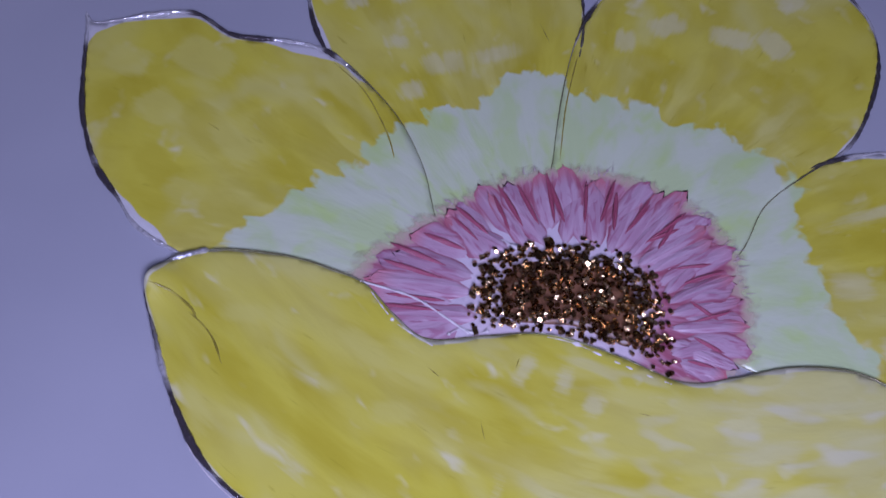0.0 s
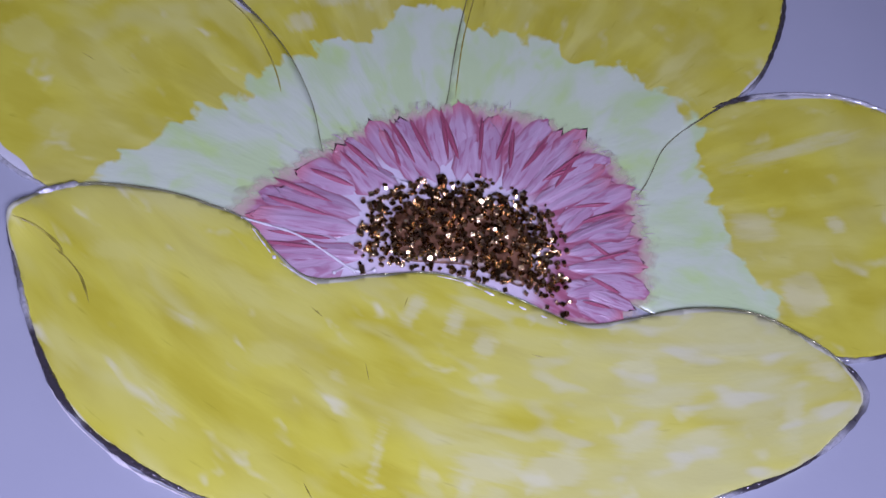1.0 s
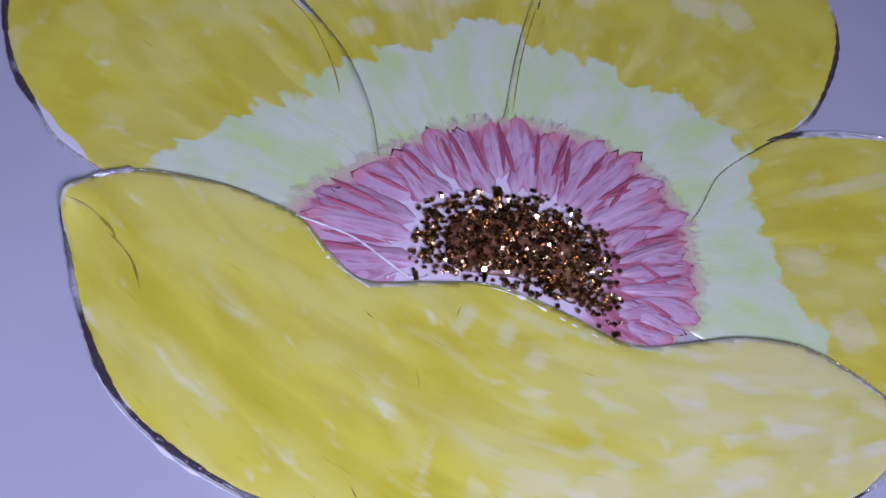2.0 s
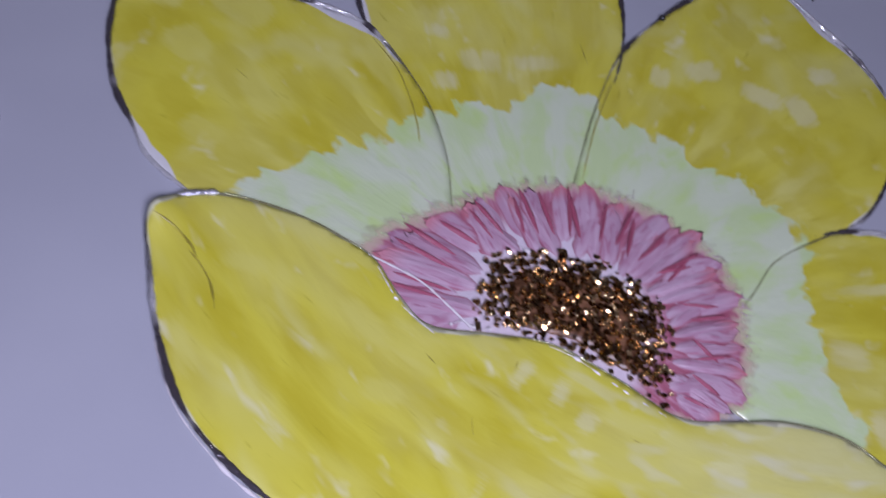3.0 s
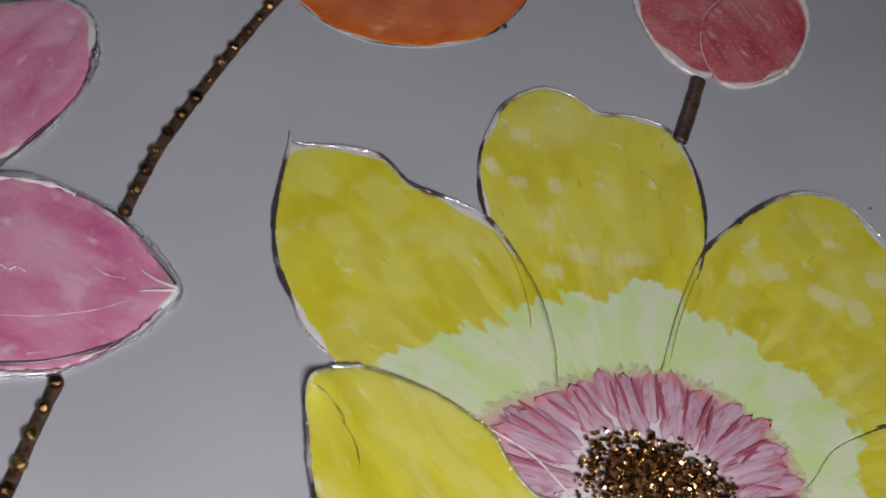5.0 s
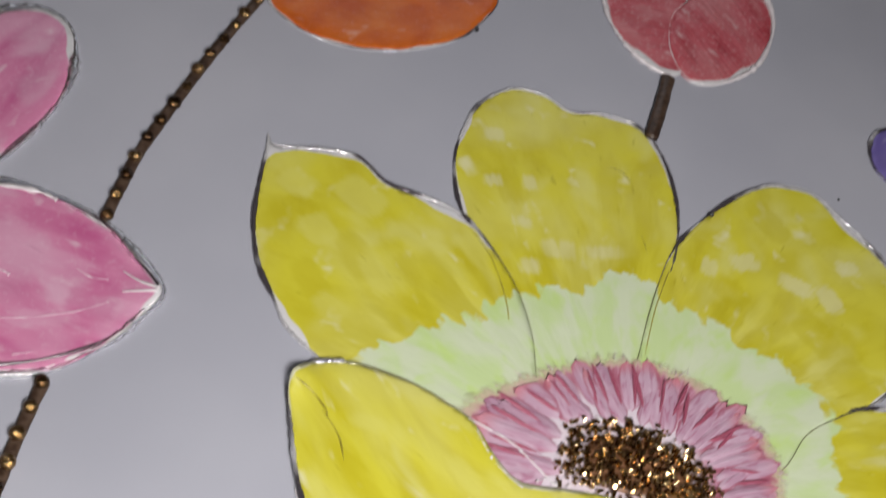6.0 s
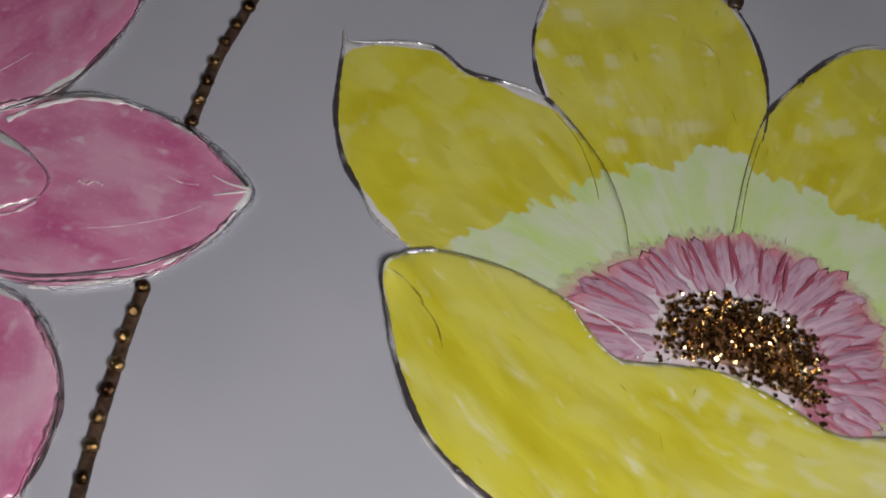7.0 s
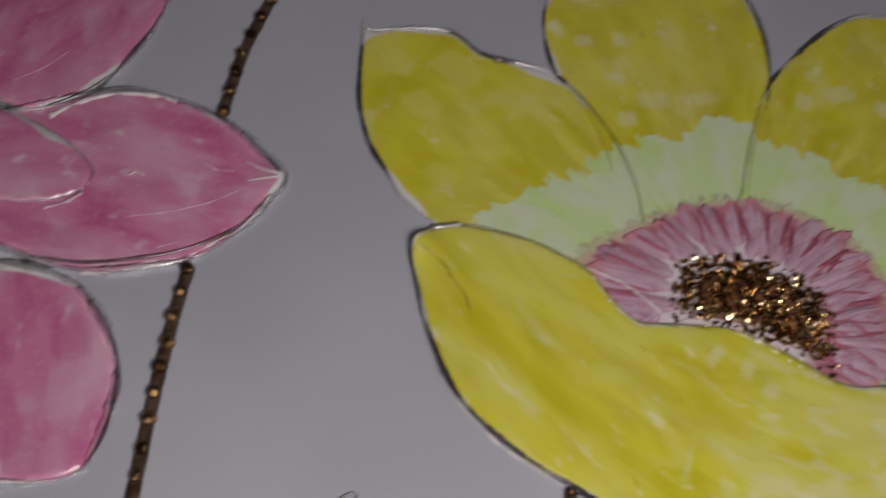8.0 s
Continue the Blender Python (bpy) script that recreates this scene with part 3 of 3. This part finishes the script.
# the pink heart: a painted disc with rings of small petals
DISC = [(0.1, 108.4), (6.2, 116.2), (13.8, 122.7), (25.7, 131.1), (36.1, 135.2), (46.9, 135.4), (57.6, 132.8), (66.1, 127.8), (71, 121), (73.6, 111.8),
        (74.2, 106), (72.4, 95.2), (60.7, 89), (48, 92), (36, 95), (26, 94), (16.5, 92), (7, 98)]
disc_loop = spline(DISC, 12)
for k in range(len(disc_loop)):
    v = disc_loop[k] - HEART
    disc_loop[k] = HEART + v * (1 + 0.035 * noise.noise(Vector((k * 0.7, 3.3, 0))) + 0.014 * random.uniform(-1, 1))
disc_loop[:, 1] -= 0.5
disc_edge = HEART + (disc_loop - HEART) * 1.045
disc = sheet("pink_disc", disc_edge, AT, 0.66, 0.12, MAT["disc"], flower, "mauve painted flower heart with ragged peach edge", 1.8)
BED = [(21.6, 109.4), (27.3, 115.8), (38.5, 118.6), (44.7, 118.6), (52.9, 115.2), (57.9, 110), (59.1, 101.3), (56.8, 92.5), (50.5, 94.2), (41.6, 97.3), (32.8, 97.4), (24, 98.6)]
bed_loop = spline(BED, 8)
bed_loop[:, 1] -= 0.6
glitter_loop = np.array((41.0, 104.5)) + (bed_loop - np.array((41.0, 104.5))) * 1.05


def ray_out(loop, centre, a):
    """How far the loop lies from the centre in the direction a."""
    d = np.array((math.cos(a), math.sin(a)))
    rel = loop - centre
    turn = np.arctan2(rel[:, 1], rel[:, 0]) - a
    turn = (turn + math.pi) % (2 * math.pi) - math.pi
    k = np.argmin(np.abs(turn))
    return float(rel[k] @ d)


def floret_mesh(name, blunt, waist, dome, seed, material):
    """A small, uneven petal one unit long and one wide, its base at the origin and its tip along x."""
    verts, faces, tips, sides = [], [], [], []
    rows, cols = 12, 6
    bend = 0.35 * noise.noise(Vector((seed, 4.0, 0)))
    for i in range(rows + 1):
        s = i / rows
        w = 0.5 * (waist + (1 - waist) * math.sin(math.pi * (0.08 + 0.62 * s)) ** 0.8) * (max(1 - s ** (2 * blunt), 0)) ** 0.5 * min(1.0, 0.25 + s * 5.0)
        for j in range(cols + 1):
            c = 2 * j / cols - 1
            ragged = 1 + 0.35 * noise.noise(Vector((s * 3.5, seed, 1.0 if c > 0 else 7.0)))
            tip = 0.10 * s * noise.noise(Vector((c * 2.5, seed, 3.0)))
            verts.append((s + 0.03 * (1 - c * c) + tip, c * w * ragged + bend * (s * s - 0.3 * s), dome * (1 - c * c) * math.sin(math.pi * min(s + 0.12, 1)) + 0.25 * dome * s))
            tips.append(s)
            sides.append(abs(c))
    for i in range(rows):
        for j in range(cols):
            a = i * (cols + 1) + j
            faces.append((a, a + cols + 1, a + cols + 2, a + 1))
    mesh = bpy.data.meshes.new(name)
    mesh.from_pydata(verts, [], faces)
    for key, values in (("tip", tips), ("side", sides)):
        mesh.attributes.new(key, "FLOAT", "POINT").data.foreach_set("value", values)
    uv = mesh.uv_layers.new(name="strokes").data
    for lp in mesh.loops:
        x, y, _ = verts[lp.vertex_index]
        uv[lp.index].uv = (x + seed * 3.1, y + seed)
    mesh.polygons.foreach_set("use_smooth", [True] * len(faces))
    mesh.materials.append(material)
    return mesh


FLORETS = [floret_mesh("floret", 2.1 + 0.45 * (k % 4), 0.30 + 0.07 * (k % 3), 0.15 + 0.03 * (k % 3), 1.7 * k, MAT["floret"]) for k in range(9)]
STREAKS = [floret_mesh("paint_streak", 2.2, 0.3, 0.22, 20 + 2.3 * k, MAT["crimson"]) for k in range(4)]
CENTRE = np.array((41.0, 103.0))


def florets(count, first, last, start, end, wide, lift, tilt, stray, rng, kinds=FLORETS, least=2.2):
    for k in range(count):
        a = radians(first + (last - first) * (k + rng.uniform(-0.22, 0.22)) / (count - 1))
        r0, r1 = ray_out(bed_loop, CENTRE, a), ray_out(disc_loop, CENTRE, a)
        lo, hi = r0 + (r1 - r0) * start, r0 + (r1 - r0) * min(end * rng.uniform(0.86, 1.06), 1.03)
        mesh = rng.choice(kinds)
        ob = new(mesh.name.split(".")[0], mesh)
        ob.parent = disc
        gap = abs(last - first) / count * math.pi / 180 * (lo + hi) / 2
        spot = CENTRE + np.array((math.cos(a), math.sin(a))) * lo
        ob.location = Vector((spot[0] - AT[0], spot[1] - AT[1], lift + rng.uniform(0, 0.08))) * MM
        ob.rotation_euler = (radians(rng.uniform(-8, 8)), radians(tilt), a + radians(rng.gauss(0, stray)))
        w = max(gap * wide * rng.uniform(0.75, 1.25), least)
        ob.scale = ((hi - lo) * MM, w * MM, 2.4 * MM)


rng = random.Random(5)
florets(18, 190, -21, 0.16, 1.0, 1.3, 0.74, 0, 6, rng)
florets(11, 187, 60, -0.04, 0.84, 1.0, 0.92, 0, 13, rng)
florets(17, 186, 50, 0.22, 0.84, 0.26, 1.2, 0, 12, rng, STREAKS, 0.9)
florets(11, 58, -22, -0.02, 0.92, 1.2, 0.92, 0, 22, rng)
florets(9, 60, -20, 0.25, 0.75, 0.2, 1.25, 0, 26, rng, STREAKS, 0.7)

# fine brush hairs on the heart's outer edge
hairs = bmesh.new()
for k in range(44):
    a = radians(rng.choice((rng.uniform(165, -8), rng.uniform(85, 5))))
    r = ray_out(disc_loop, CENTRE, a) - rng.uniform(0.2, 1.6)
    b = a + radians(rng.uniform(-28, 28))
    p = CENTRE + r * np.array((math.cos(a), math.sin(a))) - AT[:2]
    q = p + rng.uniform(0.8, 3.2) * np.array((math.cos(b), math.sin(b)))
    n = 0.07 * np.array((-math.sin(b), math.cos(b)))
    vs = [hairs.verts.new(Vector((*c, h)) * MM) for c, h in ((p + n, 0.95), (p - n, 0.95), (q, 0.8), ((p + q) / 2, 1.0))]
    for f in ((0, 1, 3), (1, 2, 3), (2, 0, 3), (0, 2, 1)):
        hairs.faces.new([vs[i] for i in f])
tagged(part("brush_hairs", hairs, MAT["floret"], flower, "fine pink paint hairs round the heart"), kind="stuff")

# the gold glitter
bed = sheet("glitter_bed", spline([(40 + (x - 40) * 0.66, 106 + (y - 106) * 0.64) for x, y in BED], 8), AT, 1.1, 0.3, MAT["bed"], flower,
            "dark brown glue bed full of gold glitter", 1.6)


def flake_mesh(sides, length, hollow):
    """A cut glitter grain: a short faceted tube."""
    bm = bmesh.new()
    bmesh.ops.create_cone(bm, cap_ends=True, segments=sides, radius1=0.5, radius2=0.5 * hollow, depth=length)
    mesh = bpy.data.meshes.new("glitter_flake")
    bm.to_mesh(mesh)
    bm.free()
    mesh.materials.append(MAT["gold"])
    return mesh


FLAKES = [flake_mesh(4, 0.35, 1.0), flake_mesh(6, 0.9, 0.9), flake_mesh(4, 1.1, 0.95), flake_mesh(6, 0.4, 1.0)]


front_loop = spline(FRONT, 8)
front_loop[:, 1] -= 0.4


def glitter_spot(rng):
    lo, hi = glitter_loop.min(0), glitter_loop.max(0)
    while True:
        p = np.array((rng.uniform(lo[0], hi[0]), rng.uniform(lo[1], hi[1])))
        if inside(p[None], glitter_loop)[0] and not inside(p[None], front_loop)[0]:
            d = edge_distance(p[None], glitter_loop)[0]
            if rng.random() < 0.10 + d / 5.5:
                return p, d


def flake_pose(rng):
    p, d = glitter_spot(rng)
    z = 1.15 + min(d, 4) * 0.14 + rng.uniform(0, 0.7)
    size = rng.uniform(0.6, 1.1) * MM
    if rng.random() < 0.14:
        size *= 1.35
    turn = Euler((rng.gauss(0, 0.5), rng.gauss(0, 0.5), rng.uniform(0, 6.28)) if rng.random() < 0.6 else (1.57 + rng.gauss(0, 0.4), rng.gauss(0, 0.4), rng.uniform(0, 6.28)))
    return Matrix.LocRotScale(Vector((p[0] - AT[0], p[1] - AT[1], z)) * MM, turn, (size,) * 3)


for k in range(290):
    ob = new("glitter_flake", rng.choice(FLAKES))
    ob.parent = bed
    ob.matrix_basis = flake_pose(rng)
verts, faces = [], []
for k in range(780):
    m, src = flake_pose(rng), rng.choice(FLAKES)
    n = len(verts)
    verts += [tuple(m @ v.co) for v in src.vertices]
    faces += [tuple(n + i for i in p.vertices) for p in src.polygons]
mesh = bpy.data.meshes.new("loose_glitter")
mesh.from_pydata(verts, [], faces)
tagged(link("loose_glitter", mesh, MAT["gold"], flower, "dense fine gold-brown glitter grains"), kind="stuff")

# a thread of clear gel across the heart
thread = spline([(2, 106.2, 1.6), (6, 105.2, 1.7), (10, 104.2, 1.7), (13, 103, 1.7), (15, 101.8, 1.7), (18, 99.8, 1.7), (22, 97.2, 1.6)], 8, False)
tube("gel_thread", thread, np.array([0.2 + 0.16 * noise.noise(Vector((k * 0.3, 8, 0))) for k in range(len(thread))]), MAT["gloss"], flower, AT, "thin shiny clear gel thread")
# white glints on the clear gel edges, modelled as broken pale tubes
for line in ([(4, 104.4), (7, 100.4), (9, 98.2), (13, 95.8), (17.5, 93.2)], [(18.2, 96.6), (20.5, 98.0), (23.2, 97.2), (25.5, 98)], [(36, 97.6), (41, 96.6), (47, 94), (53, 91.6), (58, 90)],
             [(27.5, 117), (30, 115.6), (32, 115.2)]):
    bead_line = spline([(x, y, 1.65) for x, y in line], 10, False)
    tube("gel_bead", bead_line, np.array([0.06 + 0.7 * max(noise.noise(Vector((k * 0.33, line[0][0], 0))), 0) for k in range(len(bead_line))]), MAT["gloss"], flower, AT,
         "lumpy clear gel bead, its white glints made as pale gel")

# ---- the pink flower ----
rose = thing("pink_flower", (-125, 100, 0), "glossy pink flower relief with clear gel edges", "flower")
RT = np.array((-125.0, 100.0, 0.0))
petal("petal", [(-106, 142), (-104, 155), (-105, 165), (-109, 175), (-115, 179.5), (-122, 178), (-135, 165), (-145, 140), (-140, 122), (-126, 117.5), (-118, 121), (-111, 129)],
      0.9, 0.5, MAT["pink"], rose, RT, "", 10, along(75), None, 1.0, 0.8, 6.0, False, gel="white_gel")
petal("petal", [(-66.0, 113), (-68.5, 116.6), (-73, 120), (-82, 125.7), (-93, 128.5), (-104, 128.6), (-113, 125), (-125, 118), (-140, 108), (-140, 95), (-125, 85),
                (-113, 82), (-106, 81), (-97, 82), (-88.5, 85), (-79, 90), (-71, 100.5), (-68, 107.5)],
      0.6, 0.5, MAT["pink"], rose, RT, "", 10, along(-6, 40), lambda p: 1.9 * np.exp(-((p[:, 0] + 65) ** 2 + (p[:, 1] - 113) ** 2) / 24.0), 1.0, 0.8, 7.0, False, gel="white_gel",
      deep=[(-102.5, 105.8, 6, 3, 10), (-107, 118, 10, 5, 25), (-78, 107, 9, 9, 0), (-92, 122, 14, 5, 0), (-110, 87, 14, 5, 5)], thin_wash=[(-90, 112, 18, 7, 0), (-86, 99, 12, 4, 25)])
petal("petal", [(-112.7, 79.6), (-101.5, 78), (-94, 72), (-88, 63), (-86.4, 53.4), (-87, 44), (-88, 39.7), (-97, 35.6), (-115, 34), (-128, 45), (-130, 65), (-125, 76)],
      0.6, 0.5, MAT["pink"], rose, RT, "", 10, along(-70, 90), None, 1.0, 0.8, 8.0, False, gel="white_gel",
      deep=[(-108, 45, 16, 12, -60), (-98, 66, 10, 7, -70), (-112, 60, 9, 6, -40)], thin_wash=[(-96, 54, 12, 5, -80)])
petal("petal", [(-127, 116), (-118, 113.4), (-112, 110.6), (-108, 108), (-105.6, 105), (-106, 101), (-108.6, 98.4), (-113, 95.6), (-120, 93.6), (-135, 93), (-142, 105), (-134, 115)],
      1.25, 0.3, MAT["pink"], rose, RT, "", 8, along(20, 130), None, 0.3, 0.3, 14.0, False, gel="white_gel")
# highlights on the pink flower's clear gel lines, modelled as pale tubes
GLINTS = (("vein", [(-95.5, 95.5, 1.15), (-88, 98.4, 1.2), (-80, 103.0, 1.2), (-75, 107.3, 1.2)], 0.2),
          ("vein", [(-129.3, 124.0, 1.45), (-124.5, 129.0, 1.5), (-120.7, 135.2, 1.45)], 0.2),
          ("vein", [(-87.5, 89.6, 1.15), (-84, 91.6, 1.2)], 0.2),
          ("vein", [(-112.5, 93.2, 1.5), (-109, 95.2, 1.55), (-106, 98.8, 1.5)], 0.6),
          ("squiggle", [(-100.2, 106.2, 1.2), (-98.4, 105.6, 1.25), (-97.2, 106.8, 1.25), (-95.2, 106.4, 1.2)], 0.45),
          ("squiggle", [(-84, 112.6, 1.2), (-80.5, 111.6, 1.25), (-77, 112.2, 1.2)], 0.25),
          ("white_edge", [(-119, 116.2, 1.3), (-115, 120.8, 1.35), (-108, 125.8, 1.2), (-99, 128, 1.1), (-94, 127.6, 1.0)], 0.85),
          ("white_edge", [(-101, 80.2, 0.6), (-94, 82.0, 0.7), (-83, 87.6, 0.7), (-77, 93.2, 0.7), (-72, 98.6, 0.8)], 0.5))
for name, line, size in GLINTS:
    run = spline(line, 10, False)
    tube(name, run, size * np.array([0.55 + 0.45 * math.sin(k * 0.8 + line[0][0]) * math.cos(k * 0.31) for k in range(len(run))]), MAT["gloss" if name == "white_edge" else "soft_gel"], rose, RT, "clear gel line, its shine put into a pale colour", False, 8, 0.6)
for line in ([(-114, 81.6), (-108, 81.8), (-101, 82.6), (-92, 85.6), (-83, 90), (-75, 96.2), (-70.5, 102)], [(-122, 118.4), (-116, 122), (-111, 128), (-108, 137), (-105.6, 146), (-104.6, 153)],
             [(-101, 78.6), (-94, 72), (-89, 65.4), (-86.4, 59), (-85.6, 52), (-86, 45), (-87.4, 40)], [(-92, 128.6), (-84, 126), (-75, 121)]):
    run = spline([(x, y, 0.95) for x, y in line], 10, False)
    fall = np.clip(np.minimum(np.arange(len(run)), np.arange(len(run))[::-1]) / 12.0, 0.12, 1)
    tube("dark_edge", run, fall * np.array([0.42 + 0.4 * noise.noise(Vector((k * 0.11, line[0][0], 0))) for k in range(len(run))]), MAT["dark_gel"], rose, RT, "dark glossy gel line along the edge", False, 8, 0.8)
for line in ([(-75, 115.2, 1.4), (-71, 113.6, 2.2), (-66.6, 113.2, 2.6)], [(-73.5, 110.4, 1.4), (-70, 111.4, 2.2), (-66.8, 112.6, 2.5)], [(-74.5, 119.5, 1.2), (-71, 117.2, 1.8), (-67.2, 114.0, 2.4)]):
    fold = spline(line, 8, False)
    tube("tip_fold", fold, np.linspace(0.1, 0.36, len(fold)), MAT["gloss"] if line[0][1] < 119 else MAT["liner"], rose, RT, "shiny pinched gel fold at the tip")

# ---- orange flower, red heart-shaped flower, purple flower ----
marigold = thing("orange_flower", (-72, 215, 0), "bright orange flower relief with brushed petals", "flower")
OT = np.array((-72.0, 215.0, 0.0))
petal("petal", [(-71.4, 209), (-67, 204.4), (-58.6, 201.2), (-48, 201), (-35, 206), (-23, 215.4), (-17, 225.3), (-13.9, 239), (-25.5, 243), (-45, 240), (-62, 227), (-70, 216)],
      0.5, 0.4, MAT["orange"], marigold, OT, "", 10, along(35), None, 0.26, 0.2, 9.0, False)
petal("petal", [(-91, 208), (-82, 207.2), (-75.5, 209.5), (-74, 215), (-78, 225), (-95, 230), (-106, 220), (-100, 211)],
      0.5, 0.4, MAT["orange"], marigold, OT, "", 10, along(-20), None, 0.26, 0.2, 10.0, False)

tulip = thing("red_flower", (42, 232, 0), "dusky red heart-shaped flower relief with white gel edge", "flower")
TT = np.array((42.0, 232.0, 0.0))
petal("petal", [(14.4, 264.7), (17.3, 248.2), (26.4, 235.4), (38, 231.4), (44, 240), (44, 252), (41.5, 265), (37, 277), (28, 283), (18, 278)],
      0.5, 0.4, MAT["red"], tulip, TT, "", 10, along(15), None, 0.8, 0.1, 11.0, False, gel="gloss", slim=lambda x, y: x > 38, bare=[(44, 245, 10.0, -6.0)])
petal("petal", [(41.3, 267), (46, 279), (53, 285), (61, 284.5), (65.5, 280), (68, 266), (63, 247), (52, 234.4), (43, 232.4), (37, 242), (36.5, 256)],
      0.8, 0.4, MAT["red"], tulip, TT, "", 10, along(-50), None, 0.8, 0.1, 12.0, False, gel="gloss", slim=lambda x, y: x < 47, bare=[(37, 248, 13.0, -6.0), (42, 266, 8.0, -4.0)])

violet = thing("purple_flower", (108, 229, 0), "deep purple flower relief with clear edge", "flower")
VT = np.array((108.0, 229.0, 0.0))
petal("petal", [(98, 229), (100.4, 237), (107, 241), (115, 238), (118, 229), (114, 220), (107, 217.5), (100, 221.5)],
      0.5, 0.4, MAT["purple"], violet, VT, "", 8, along(60), None, 0.7, 0.7, 13.0, False)

# ---- beaded stems ----
bm = bmesh.new()
bmesh.ops.create_uvsphere(bm, u_segments=11, v_segments=7, radius=1.0)
for v in bm.verts:
    r = math.hypot(v.co.x, v.co.y)
    v.co.z *= 0.86
    if r < 0.35:
        v.co.z *= 0.9
BEAD = bpy.data.meshes.new("bead")
bm.to_mesh(BEAD)
bm.free()
BEAD.polygons.foreach_set("use_smooth", [False] * len(BEAD.polygons))
BEAD.materials.append(MAT["bead"])


def stem(points, label, spacing, bead, cord, rng, ragged=0.25):
    line = spline([(x, y, 0.0) for x, y in points], 24, False)
    at = line[0].copy()
    ob = thing("beaded_stem", at, label, "stem", "beaded stems")
    wide = np.array([cord * (1 + 0.15 * noise.noise(Vector((p[1] * 0.3, 0, p[0])))) for p in line])
    low = line.copy()
    low[:, 2] = 0.45 * cord
    tube("cord", low, wide, MAT["cord"], ob, at, "flat brown glossy cord", False, 10, 0.5)
    run, left = 0.0, 0.0
    for a, b in zip(line[:-1], line[1:]):
        run += float(np.linalg.norm(b - a))
        if run >= left:
            left += spacing * rng.uniform(0.93, 1.07)
            s = bead * rng.uniform(0.88, 1.1)
            one = new("bead", BEAD)
            one.parent = ob
            one.location = (Vector(b - at) + Vector((rng.uniform(-ragged, ragged), 0, 0.35 * cord + 0.45 * s))) * MM
            one.rotation_euler = (rng.uniform(-0.6, 0.6), rng.uniform(-0.6, 0.6), rng.uniform(0, 6))
            one.scale = (s * MM,) * 3
    return ob


rng = random.Random(11)
stem([(-83.4, 127.5), (-83.4, 138), (-83.0, 148), (-80.3, 168.2), (-76.8, 189.5), (-72.9, 208.5), (-71.6, 219)], "brown stem set with round bronze beads, by orange flower", 6.1, 1.55, 1.35, rng)
stem([(-80.0, 86.2), (-79.9, 75), (-79.2, 62.2), (-78.3, 50.2), (-77.2, 38.4), (-75.9, 20)], "brown stem set with round bronze beads, under pink flower", 5.7, 1.55, 1.35, rng)
stem([(37.3, 229.5), (36.0, 217), (34.3, 204.5)], "short brown stem under the red flower", 5.0, 0.8, 2.0, rng)
stem([(4.2, 55.0), (5.2, 48), (7.0, 34)], "brown beaded stem under the yellow flower", 5.7, 1.5, 1.35, rng)

# ---- stray black seed beads and a loop of wire ----
for x, y, s in ((-96.6, 196.8, 0.75), (-17.3, 223.0, 0.7), (88.3, 205.8, 0.35), (52.2, 184.5, 0.7)):
    mesh = BEAD.copy()
    mesh.name = "seed_bead"
    mesh.materials.clear()
    ob = link("seed_bead", mesh, MAT["black"])
    lift = 0.75 if (x, y) == (52.2, 184.5) else 0.0
    ob.location = Vector((x, y, s * 0.8 + lift)) * MM
    ob.scale = (s * MM,) * 3
    tagged(ob, "tiny loose black seed bead stuck on board", "bead", "loose seed beads")
wire = spline([(-42.5, 39.2, 0.25), (-40.2, 43.6, 0.25), (-37.6, 45.9, 0.25), (-36.6, 45.2, 0.25), (-38.2, 42.8, 0.25), (-41.2, 38.0, 0.25)], 8, False)
ob = tube("wire_loop", wire, 0.28, MAT["graphite"], None, np.array((-39.0, 44.0, 0.0)), "thin grey gel loop drawn on the board")
ob.location = Vector((-39.0, 44.0, 0.0)) * MM
tagged(ob, "thin grey gel loop drawn on the board", "wire")
